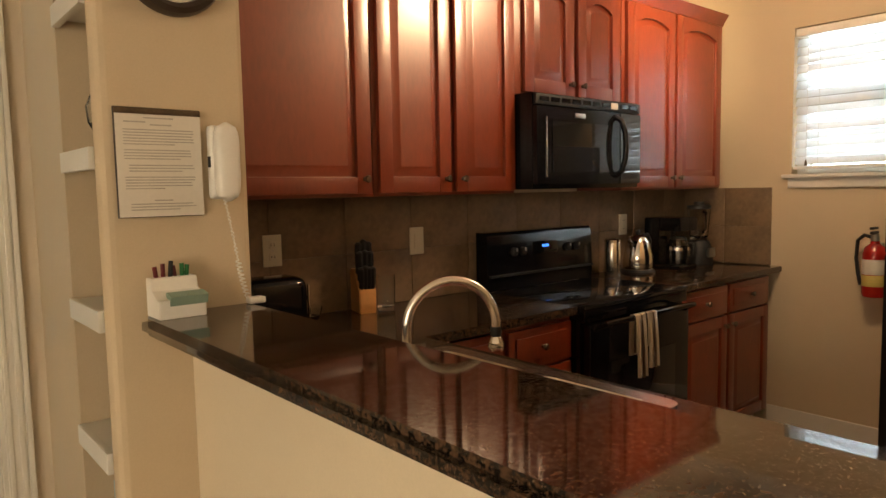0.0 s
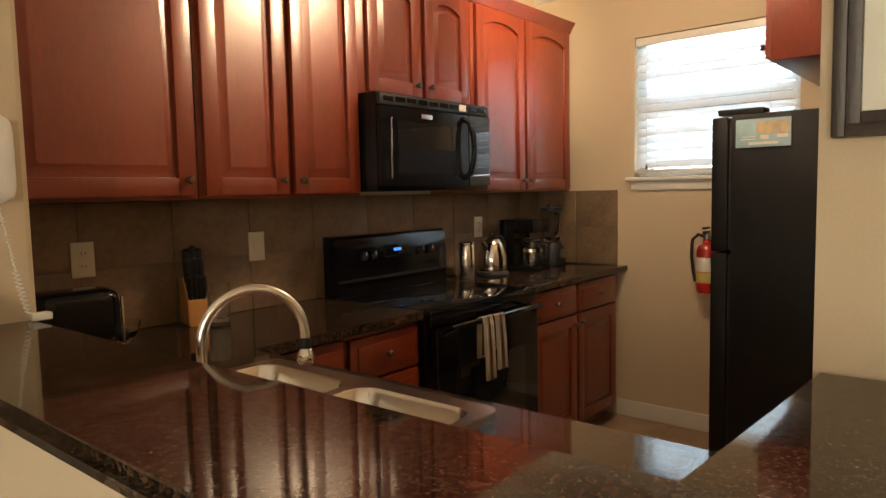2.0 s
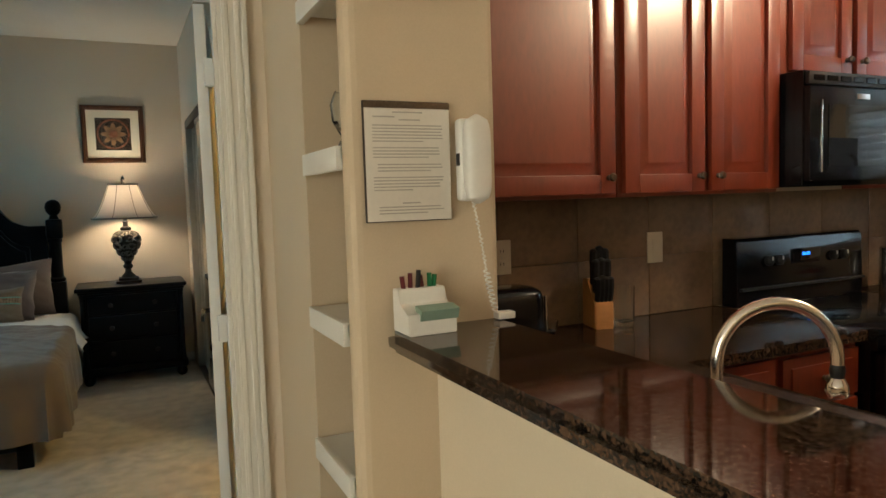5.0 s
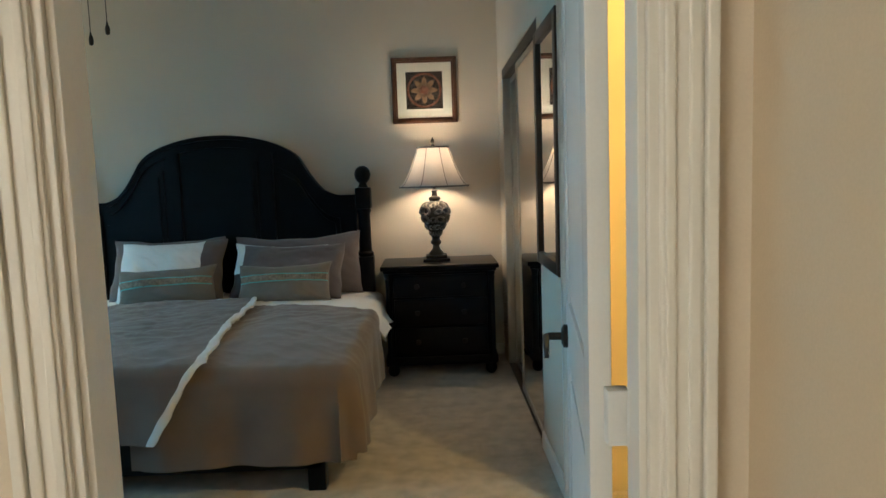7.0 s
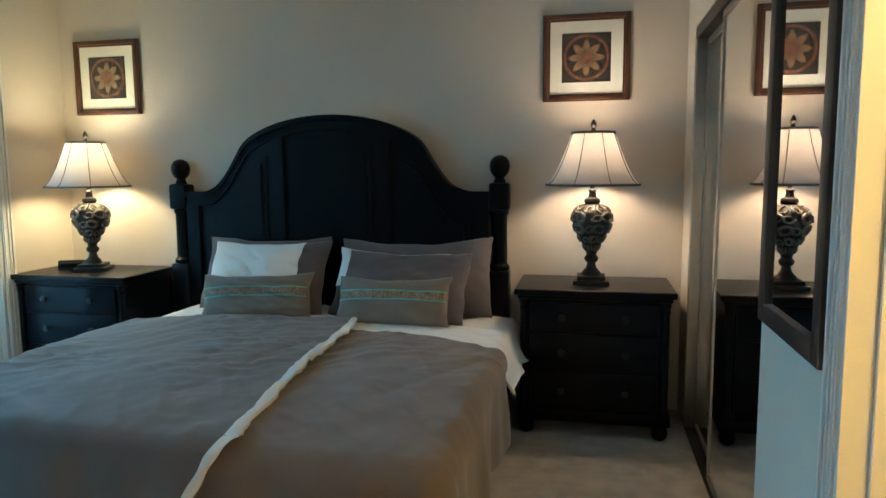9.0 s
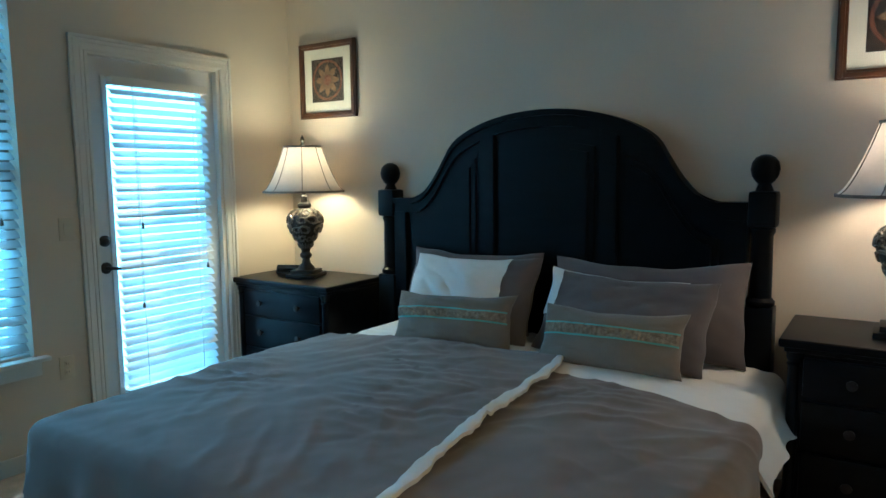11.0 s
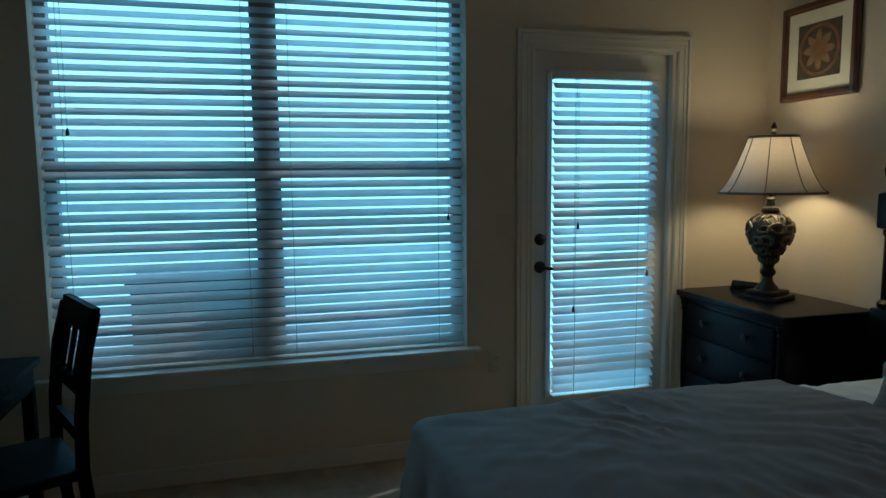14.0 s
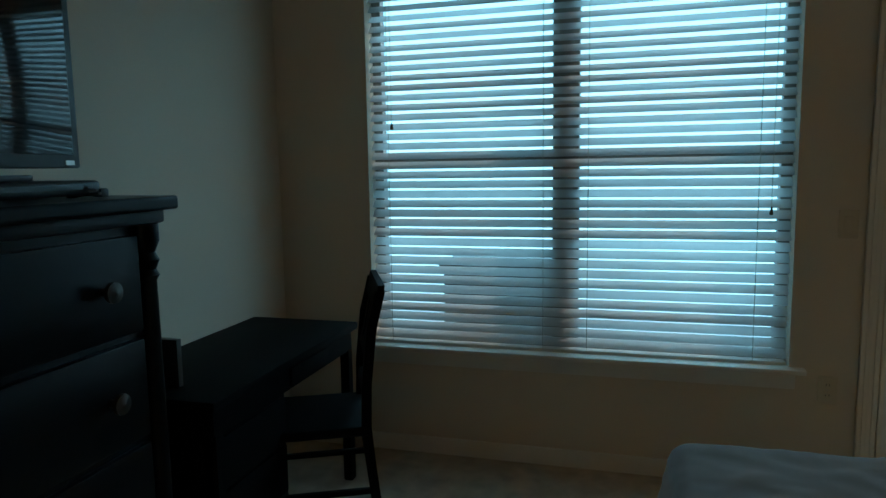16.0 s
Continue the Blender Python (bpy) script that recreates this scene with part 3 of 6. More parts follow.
# ---- kitchen: cabinets and worktops ----
def door_face(w, h, arch, y=0.0):
    """Stiles, rails and a raised panel, seen from -y; x from 0 to w, z from 0 to h."""
    s, t = 0.058, 0.020
    fr = bmesh.new()
    add_box(fr, (0, y - t, 0), (s, y, h), 0.003)
    add_box(fr, (w - s, y - t, 0), (w, y, h), 0.003)
    add_box(fr, (s, y - t, 0), (w - s, y, s), 0.003)
    n = 12 if arch else 1
    rise = arch

    def crown(x):
        u = (x - s) / (w - 2 * s)
        return h - s - rise * (1 - math.sin(math.pi * min(1, max(0, u))) ** 0.8) if rise else h - s
    xs = [s + (w - 2 * s) * k / n for k in range(n + 1)]
    add_prism(fr, [(x, crown(x)) for x in xs] + [(w - s, h), (s, h)], y - t, y, "y")
    pn = bmesh.new()
    rings = []
    for inset, depth in ((0.0, -0.006), (0.012, -0.006), (0.034, -0.018), (0.040, -0.018)):
        pts = [(s + inset, s + inset), (w - s - inset, s + inset)]
        for x in reversed(xs):
            xx = min(max(x, s + inset), w - s - inset)
            pts.append((xx, crown(x) - inset))
        rings.append([pn.verts.new((px, y + depth, pz)) for px, pz in pts])
    for p, q in zip(rings, rings[1:]):
        for k in range(len(p)):
            pn.faces.new((p[k], p[(k + 1) % len(p)], q[(k + 1) % len(q)], q[k]))
    pn.faces.new(rings[-1])
    return fr, pn


def knob_bm(at):
    return lathe([(0.0, -0.028), (0.010, -0.027), (0.014, -0.020), (0.011, -0.013), (0.006, -0.008), (0.009, 0.0)], at, 14, "y")


def cabinet(label, x0, x1, y0, y1, z0, z1, doors, drawers=0.0, arch=0.0, toe=0.0, group="", names="cabinet"):
    """A cabinet unit with its front at y0. doors: (x from, x to, knob side)."""
    c = thing(names, label, "cabinet", (x0, y1, z0), 0, group)
    bm = bmesh.new()
    add_box(bm, (0, y0 - y1, toe), (x1 - x0, 0, z1 - z0), 0.002)
    if toe:
        add_box(bm, (0.01, y0 - y1 + 0.07, 0), (x1 - x0 - 0.01, -0.02, toe))
    part("body", bm, "cherry", c)
    top = z1 - z0 - 0.012
    for a, b, side in doors:
        dh = top - toe - 0.012 - (drawers + 0.012 if drawers else 0)
        fr, pn = door_face(b - a, dh, arch)
        d = part("door", fr, "cherry", c, "", pose(a - x0, y0 - y1 - 0.002, toe + 0.012))
        part("panel", pn, "cherry", d)
        kz = dh - 0.05 if drawers else 0.05
        part("knob", knob_bm(((0.028 if side < 0 else b - a - 0.028), -0.020, kz)), "pewter", d, "dark pewter knob")
        if drawers:
            bm = box((0, -0.020, 0), (b - a, 0, drawers), 0.006)
            w = part("drawer", bm, "cherry", c, "", pose(a - x0, y0 - y1 - 0.002, top - drawers))
            part("panel", box((0.035, -0.026, 0.03), (b - a - 0.035, -0.019, drawers - 0.03), 0.005), "cherry", w)
            part("knob", knob_bm(((b - a) / 2, -0.025, drawers / 2)), "pewter", w, "dark pewter knob")
    return c


def crown_on(parent, x0, x1, y0, y1, base):
    """Crown moulding on a wall cabinet, in the cabinet's own measures."""
    prof = [(0, 0), (-0.012, 0.0), (-0.018, 0.018), (-0.040, 0.048), (-0.046, 0.060), (0.0, 0.060)]
    bm = prism([(p, z + base) for p, z in prof], 0, x1 - x0, "x")
    part("crown", bm, "cherry", parent, "", pose(0, y0 - y1, 0))


UP = "wall cabinets in the kitchen"
G, YF = "cherry-stained wooden wall cabinet with raised-panel door", 1.97
for label, x0, x1, z0, doors in (
    (G + " beside the phone wall", 1.112, 1.709, 1.37, [(1.125, 1.690, 1)]),
    (G + "s above the sink corner", 1.711, 2.438, 1.37, [(1.728, 2.066, 1), (2.096, 2.424, -1)]),
    ("short cherry-stained wall cabinet above the microwave", 2.442, 3.206, 1.79, [(2.490, 2.815, 1), (2.848, 3.166, -1)]),
    (G + "s beside the window", 3.210, 4.195, 1.37, [(3.236, 3.668, 1), (3.690, 4.165, -1)]),
):
    c = cabinet(label, x0, x1, YF, 2.248, z0, 2.31, doors, 0, 0.035, 0, UP, "wall_cabinet")
    crown_on(c, x0, x1, YF, 2.248, 2.305 - z0)
LOW = "base cabinets in the kitchen"
B = "cherry-stained wooden base cabinet with a drawer"
cabinet(B + " near the sink", 1.672, 2.050, 1.672, 2.246, 0, 0.887, [(1.70, 2.035, 1)], 0.15, 0, 0.10, LOW, "base_cabinet")
cabinet(B + " beside the range", 3.222, 3.700, 1.672, 2.246, 0, 0.887, [(3.245, 3.690, 1)], 0.15, 0, 0.10, LOW, "base_cabinet")
cabinet(B + " at the window wall", 3.702, 4.180, 1.672, 2.246, 0, 0.887, [(3.715, 4.165, -1)], 0.15, 0, 0.10, LOW, "base_cabinet")
c = thing("drawer_unit", "cherry-stained wooden drawer base beside the range", "drawers", (2.052, 2.246, 0), 0, LOW)
bm = box((0, -0.574, 0.10), (0.384, 0, 0.887), 0.002)
add_box(bm, (0.01, -0.50, 0), (0.374, -0.02, 0.10))
part("body", bm, "cherry", c)
for z0, z1 in ((0.716, 0.866), (0.536, 0.704), (0.326, 0.524), (0.112, 0.314)):
    w = part("drawer", box((0, -0.020, 0), (0.356, 0, z1 - z0), 0.006), "cherry", c, "", pose(0.014, -0.576, z0))
    part("panel", box((0.035, -0.026, 0.03), (0.321, -0.019, z1 - z0 - 0.03), 0.005), "cherry", w)
    part("knob", knob_bm((0.178, -0.025, (z1 - z0) / 2)), "pewter", w, "dark pewter knob")
c = thing("sink_cabinet", "cherry-stained wooden base cabinet under the sink", "cabinet", (1.10, 0.14, 0), 0, LOW)
part("body", box((0, 0, 0.10), (0.54, 1.50, 0.887), 0.002), "cherry", c)
part("plinth", box((0.01, 0.01, 0), (0.47, 1.49, 0.10)), "cherry", c)
c = thing("fridge_cabinet", "cherry-stained wooden cabinet above the fridge", "cabinet", (3.36, 0.134, 1.855), 0, UP)
part("body", box((0, 0, 0), (0.925, 0.50, 0.505), 0.003), "cherry", c)
for a in (0.015, 0.47):
    fr, pn = door_face(0.44, 0.475, 0.03)
    d = part("door", fr, "cherry", c, "", pose(a + 0.44, 0.502, 0.015, 0, 0, 180))
    part("panel", pn, "cherry", d)
    part("knob", knob_bm((0.40, -0.020, 0.05)), "pewter", d, "dark pewter knob")


def slab(name, boxes, label, z0, z1, bevel=0.012):
    t = thing(name, label, "countertop", (boxes[0][0], boxes[0][1], z0))
    for x0, y0, x1, y1 in boxes:
        part("slab", box((x0 - boxes[0][0], y0 - boxes[0][1], 0), (x1 - boxes[0][0], y1 - boxes[0][1], z1 - z0), bevel, 3), "granite", t)
    return t


slab("worktop", [(1.064, 1.46, 1.66, 1.632), (1.064, 0.134, 1.66, 0.72), (1.064, 0.72, 1.15, 1.46), (1.602, 0.72, 1.66, 1.46), (1.112, 1.632, 2.438, 2.246)], "polished dark brown granite worktop with a sink", 0.888, 0.92, 0.0)
slab("worktop", [(3.220, 1.632, 4.286, 2.246)], "polished dark brown granite worktop beside the range", 0.888, 0.92, 0.006)
# breakfast bar, one L of stone with rounded edges
t = thing("bar_top", "polished dark brown granite breakfast bar top", "countertop", (0.795, -0.17, 1.060))
bm = bmesh.new()
out = [(0.04, 0), (0.813, 0), (0.813, 0.30), (0.295, 0.30), (0.295, 1.834), (0.045, 1.834), (0.012, 1.818), (0, 1.78), (0, 0.04), (0.012, 0.012)]
add_prism(bm, out, 0, 0.040, "z", 0.014)
part("top", bm, "granite", t)

# sink and tap
s = thing("sink", "double-bowl stainless steel kitchen sink set in granite", "sink", (1.13, 0.702, 0.92))
bm = bmesh.new()


def bowl(bm, x0, y0, x1, y1, deep):
    rings = []
    for k, (ins, z, r) in enumerate(((0.0, 0.006, 0.05), (0.006, -0.004, 0.05), (0.016, -0.10, 0.06), (0.03, -deep + 0.02, 0.07), (0.06, -deep, 0.06))):
        ring = []
        for cx, cy, a0 in ((x1 - ins - r, y1 - ins - r, 0), (x0 + ins + r, y1 - ins - r, 90), (x0 + ins + r, y0 + ins + r, 180), (x1 - ins - r, y0 + ins + r, 270)):
            ring += [bm.verts.new((cx + r * math.cos(radians(a0 + 90 * j / 5)), cy + r * math.sin(radians(a0 + 90 * j / 5)), z)) for j in range(6)]
        rings.append(ring)
    for p, q in zip(rings, rings[1:]):
        for j in range(len(p)):
            bm.faces.new((p[j], p[(j + 1) % len(p)], q[(j + 1) % len(q)], q[j]))
    bm.faces.new(rings[-1])


for y0, y1 in ((0.03, 0.365), (0.395, 0.735)):
    b = bmesh.new()
    bowl(b, 0.045, y0, 0.445, y1, 0.17)
    o = part("bowl", b, "steel", s)
    part("drain", lathe([(0.0, -0.168), (0.035, -0.167), (0.042, -0.162), (0.042, -0.169)], (0.24, (y0 + y1) / 2, 0), 20), "chrome", o)


def rounded(x0, y0, x1, y1, radii, n=6):
    """A rectangle with a radius for each corner, counter-clockwise from the far right one."""
    pts = []
    for (cx, cy, sx, sy, a0), r in zip(((x1, y1, -1, -1, 0), (x0, y1, 1, -1, 90), (x0, y0, 1, 1, 180), (x1, y0, -1, 1, 270)), radii):
        pts += [(cx + sx * r + r * math.cos(radians(a0 + 90 * j / (n - 1))), cy + sy * r + r * math.sin(radians(a0 + 90 * j / (n - 1)))) for j in range(n)]
    return pts


rim = bmesh.new()
for y0, y1, c0, c1 in ((0.03, 0.365, 0.0, 0.380), (0.395, 0.735, 0.380, 0.765)):
    near, far = (0.035, 0.001) if c0 == 0 else (0.001, 0.035)
    inner = rounded(0.045, y0, 0.445, y1, (0.05,) * 4)
    outer = rounded(0.0, c0, 0.49, c1, (far, far, near, near))
    rings = []
    for pts, z in ((inner, 0.004), (inner, 0.0065), (outer, 0.0075), (outer, 0.0005)):
        rings.append([rim.verts.new((x, y, z)) for x, y in pts])
    for p, q in zip(rings, rings[1:]):
        for k in range(len(p)):
            rim.faces.new((p[k], p[(k + 1) % len(p)], q[(k + 1) % len(q)], q[k]))
part("rim", rim, "steel", s)
TAP = (1.172, 1.082)
f = thing("faucet", "brushed gooseneck kitchen faucet with a spray head", "faucet", (TAP[0], TAP[1], 0.927))
part("base", lathe([(0.030, 0), (0.030, 0.012), (0.022, 0.020), (0.018, 0.05), (0.016, 0.055)], (0, 0, 0)), "chrome", f)
arc = [(0, 0, 0.04), (0, 0, 0.16)]
RA, DX, DY = 0.0985, 0.889, -0.457
for k in range(25):
    a = math.pi * (1 - k / 24 * 1.02)
    d = RA * (1 + math.cos(a))
    arc.append((DX * d, DY * d, 0.170 + RA * math.sin(a)))
part("neck", tube(arc, 0.0105, 14), "steel", f)
ex, ey, ez = arc[-1]
h = part("spray_head", lathe([(0.011, 0.0), (0.0125, -0.010), (0.0105, -0.022)], (ex, ey, ez)), "blackplastic", f, "black spray collar")
part("nozzle", lathe([(0.0105, -0.022), (0.0165, -0.033), (0.0185, -0.044), (0.0145, -0.054), (0.0, -0.055)], (ex, ey, ez)), "chrome", h)
part("lever", tube([(0, 0, 0.05), (-0.005, 0.045, 0.07), (-0.008, 0.075, 0.085)], [0.008, 0.007, 0.006]), "chrome", f)

# ---- kitchen: range, microwave, fridge ----
r = thing("range", "black electric range with glass cooktop and blue clock", "stove", (2.442, 2.225, 0))
part("body", box((0, -0.60, 0.02), (0.764, -0.02, 0.905), 0.004), "black", r)
part("cooktop", box((-0.001, -0.625, 0.905), (0.765, -0.085, 0.921), 0.004), "blackglass", r)
g = part("backguard", prism([(-0.079, 0.92), (-0.079, 0.985), (-0.074, 1.172), (-0.062, 1.19), (-0.004, 1.19), (-0.004, 0.92)], 0, 0.764, "x", 0.004), "black", r)
part("ledge", box((0.01, -0.098, 0.985), (0.754, -0.08, 0.996), 0.003), "blackplastic", g)
for kx in (0.175, 0.235, 0.565, 0.635):
    part("knob", lathe([(0.021, 0.0), (0.020, -0.016), (0.014, -0.022), (0.0, -0.023)], (kx, -0.0755, 1.095), 18, "y"), "blackplastic", g)
    part("pointer", box((kx - 0.002, -0.1015, 1.098), (kx + 0.002, -0.097, 1.113)), "white", g)
part("display", box((0.315, -0.082, 1.075), (0.485, -0.070, 1.135), 0.002), "blackglass", g)
for k, dx in enumerate((0.372, 0.383, 0.397, 0.409)):
    part("digit", box((dx, -0.0850, 1.106), (dx + 0.005, -0.0815, 1.118)), "clockled", g, "blue clock digit")
d = part("oven_door", box((0.012, -0.640, 0.24), (0.752, -0.602, 0.845), 0.008), "black", r)
part("window", box((0.13, -0.643, 0.36), (0.634, -0.638, 0.68), 0.002), "blackglass", d)
hb = tube([(0.05, -0.636, 0.826), (0.06, -0.690, 0.853), (0.10, -0.697, 0.856), (0.664, -0.697, 0.856), (0.704, -0.690, 0.853), (0.714, -0.636, 0.826)], 0.012)
part("handle", hb, "black", d)
part("control_strip", box((0.0, -0.622, 0.855), (0.764, -0.598, 0.903), 0.004), "black", r)
part("drawer", box((0.012, -0.632, 0.04), (0.752, -0.602, 0.228), 0.008), "black", r)
tw = thing("dish_towel", "cream striped terry towel hung over the oven handle", "towel", (2.660, 1.528, 0.856))


def draped(x0, x1, zf, zb, wave, y0):
    bm = bmesh.new()
    rows = []
    prof = [(-0.017 - 0.010, zf), (-0.017 - 0.006, zf * 0.5), (-0.017, -0.02), (-0.012, 0.012), (0, 0.0165), (0.012, 0.012), (0.017, -0.02), (0.018, zb)]
    for y, z in prof:
        rows.append([bm.verts.new((x0 + (x1 - x0) * k / 10, y + y0 + wave * math.sin(k * 1.9) * min(1, max(0, -z) * 8), z)) for k in range(11)])
    for p, q in zip(rows, rows[1:]):
        for k in range(10):
            bm.faces.new((p[k], p[k + 1], q[k + 1], q[k]))
    bmesh.ops.solidify(bm, geom=bm.faces[:], thickness=0.004)
    return bm


part("fold", draped(0.0, 0.072, -0.245, -0.16, 0.006, 0), "towel", tw)
part("fold", draped(0.078, 0.150, -0.215, -0.14, 0.007, -0.003), "towel", tw)
part("stripe", draped(0.030, 0.040, -0.2455, -0.15, 0.004, -0.006), "stripe", tw, "brown woven stripe")
part("stripe", draped(0.110, 0.120, -0.2155, -0.13, 0.004, -0.009), "stripe", tw, "brown woven stripe")

m = thing("microwave", "black over-range microwave with curved handle", "microwave", (2.442, 2.245, 1.385))
part("body", box((0, -0.375, 0), (0.762, 0, 0.402), 0.006), "black", m)
d = part("door", prism([(0.005, -0.375), (0.005, -0.398), (0.20, -0.400), (0.42, -0.400), (0.58, -0.398), (0.58, -0.375)], 0.02, 0.345, "z", 0.003), "black", m)
part("window", prism([(0.10, -0.396), (0.10, -0.4022), (0.30, -0.4028), (0.52, -0.4022), (0.52, -0.396)], 0.07, 0.285, "z", 0.001), "blackglass", d)
part("side_strip", box((0.060, -0.4025, 0.05), (0.066, -0.3965, 0.30), 0.001), "chrome", d, "bright trim strip")
part("handle", tube([(0.545, -0.400, 0.055), (0.553, -0.428, 0.075), (0.556, -0.446, 0.13), (0.557, -0.450, 0.19), (0.556, -0.446, 0.25), (0.553, -0.428, 0.305), (0.545, -0.400, 0.325)], 0.013), "black", d)
part("control_panel", prism([(0.588, -0.375), (0.588, -0.398), (0.70, -0.397), (0.757, -0.392), (0.757, -0.375)], 0.02, 0.345, "z", 0.003), "blackglass", m)
part("vent", box((0.008, -0.392, 0.352), (0.754, -0.374, 0.396), 0.004), "blackplastic", m)
for k in range(10):
    part("vent_slot", box((0.03 + k * 0.071, -0.395, 0.366), (0.085 + k * 0.071, -0.391, 0.384)), "black", m)
part("badge", box((0.25, -0.404, 0.305), (0.32, -0.3995, 0.325), 0.002), "alum", m, "small silver badge")
part("vent_light", box((0.52, -0.3965, 0.360), (0.57, -0.392, 0.388), 0.002), "ivory", m)

fr = thing("fridge", "black textured refrigerator with a magnet", "refrigerator", (3.40, 0.145, 0))
part("cabinet_body", box((0, 0, 0.03), (0.80, 0.64, 1.665), 0.008), "fridge", fr)
for z0, z1 in ((0.06, 1.10), (1.104, 1.66)):
    d = part("door", box((0.0, 0.652, z0), (0.80, 0.72, z1), 0.012), "fridge", fr)
    part("gasket", box((0.012, 0.64, z0 + 0.01), (0.788, 0.652, z1 - 0.01)), "blackplastic", d)
    part("handle", tube([(0.72, 0.722, z0 + 0.10), (0.72, 0.757, z0 + 0.14), (0.72, 0.757, z0 + 0.42), (0.72, 0.722, z0 + 0.46)], 0.012), "black", d)
part("hinge_cover", box((0.01, 0.52, 1.666), (0.10, 0.70, 1.690), 0.006), "blackplastic", fr)
part("foot_grille", box((0.01, 0.60, 0.0), (0.79, 0.64, 0.055), 0.003), "blackplastic", fr)
mg = thing("fridge_magnet", "blue and yellow printed magnet on the fridge side", "magnet", (3.398, 0.562, 1.530))
part("card", box((-0.003, 0, 0), (0.0015, 0.205, 0.112), 0.001), "cyanlabel", mg)
part("picture", box((-0.0042, 0.004, 0.052), (-0.003, 0.125, 0.101)), "artsun", mg, "pale yellow sunset photograph")
for y0, y1, z0, z1, mt in ((0.010, 0.050, 0.034, 0.048, "paper"), (0.080, 0.110, 0.030, 0.047, "paper"), (0.130, 0.185, 0.030, 0.034, "white"), (0.130, 0.180, 0.040, 0.044, "white"), (0.045, 0.155, 0.010, 0.020, "white")):
    part("text_bar", box((-0.0042, y0, z0), (-0.003, y1, z1)), mt, mg)

# ---- kitchen: small things on the worktop ----
t = thing("toaster", "black two-slot toaster with chrome edges", "toaster", (1.20, 1.96, 0.9215))
part("shell", box((0, 0, 0.012), (0.24, 0.16, 0.190), 0.050, 6), "black", t)
part("base", box((0.01, 0.01, 0), (0.23, 0.15, 0.014), 0.004), "blackplastic", t)
for y in (0.045, 0.095):
    part("slot", box((0.035, y, 0.182), (0.205, y + 0.022, 0.187), 0.002), "chrome", t)
part("lever", box((0.238, 0.065, 0.10), (0.262, 0.095, 0.115), 0.004), "chrome", t)
part("end_trim", box((0.236, 0.012, 0.012), (0.243, 0.022, 0.16), 0.002), "chrome", t)
part("foot", lathe([(0.012, 0), (0.012, 0.012)], (0.235, 0.02, -0.001), 12), "chrome", t)

k = thing("knife_block", "light wooden knife block with black-handled knives", "knife block", (1.735, 2.118, 0.9205), -15)
part("block", prism([(0, 0), (0.112, 0), (0.112, 0.165), (0.062, 0.168), (0.0, 0.088)], 0, 0.068, "x", 0.004), "knifewood", k)
for i, (dx, dy, dz, ln) in enumerate(((0.013, 0.012, 0.096, 0.085), (0.028, 0.012, 0.096, 0.09), (0.043, 0.012, 0.096, 0.085), (0.057, 0.012, 0.096, 0.085), (0.014, 0.034, 0.125, 0.115), (0.034, 0.034, 0.125, 0.12), (0.055, 0.034, 0.125, 0.115), (0.014, 0.054, 0.150, 0.125), (0.034, 0.054, 0.150, 0.135), (0.055, 0.054, 0.150, 0.125))):
    part("knife", tube([(dx, dy, dz), (dx, dy - 0.008, dz + 0.02), (dx - 0.004, dy - 0.010 - ln * 0.10, dz + ln * 0.7), (dx - 0.006, dy - 0.010 - ln * 0.15, dz + ln * 0.95), (dx - 0.006, dy - 0.010 - ln * 0.16, dz + ln)], [0.009, 0.0115, 0.0145, 0.0135, 0.006], 8), "blackplastic", k)
g = thing("glass_jar", "clear drinking glass on the worktop", "glass", (1.86, 2.12, 0.9205))
part("tumbler", lathe([(0.0, 0.0), (0.032, 0.001), (0.036, 0.02), (0.038, 0.14), (0.0355, 0.14), (0.033, 0.022), (0.0, 0.012)], (0, 0, 0), 24), "drinkglass", g)
n = thing("steel_canister", "brushed steel canister beside the range", "canister", (3.295, 2.08, 0.9205))
part("can", lathe([(0.040, 0), (0.042, 0.004), (0.042, 0.176), (0.040, 0.18)], (0, 0, 0)), "steel", n)
part("lid", lathe([(0.043, 0.18), (0.043, 0.192), (0.036, 0.197), (0.0, 0.198)], (0, 0, 0)), "chrome", n)
q = thing("electric_kettle", "polished steel electric kettle with black base", "kettle", (3.50, 2.06, 0.9205))
part("base", lathe([(0.088, 0), (0.090, 0.010), (0.080, 0.022), (0.0, 0.023)], (0, 0, 0)), "blackplastic", q)
part("body", lathe([(0.078, 0.024), (0.082, 0.04), (0.078, 0.10), (0.062, 0.17), (0.048, 0.195), (0.030, 0.208), (0.0, 0.212)], (0, 0, 0)), "chrome", q)
part("knob", lathe([(0.010, 0.21), (0.014, 0.222), (0.010, 0.232), (0.0, 0.234)], (0, 0, 0), 14), "blackplastic", q)
part("handle", tube([(0.045, 0.0, 0.20), (0.085, 0, 0.205), (0.110, 0, 0.17), (0.112, 0, 0.10), (0.095, 0, 0.05)], 0.011), "blackplastic", q)
part("spout", tube([(-0.055, 0, 0.15), (-0.080, 0, 0.175), (-0.092, 0, 0.192)], [0.020, 0.014, 0.009]), "chrome", q)
cm = thing("coffee_maker", "black drip coffee maker with glass carafe", "coffee maker", (3.74, 2.05, 0.9205))
bm = box((0, -0.10, 0), (0.18, 0.13, 0.025), 0.008)
add_box(bm, (0, 0.03, 0.025), (0.18, 0.13, 0.29), 0.010)
add_box(bm, (0, -0.10, 0.215), (0.18, 0.03, 0.29), 0.010)
part("housing", bm, "black", cm)
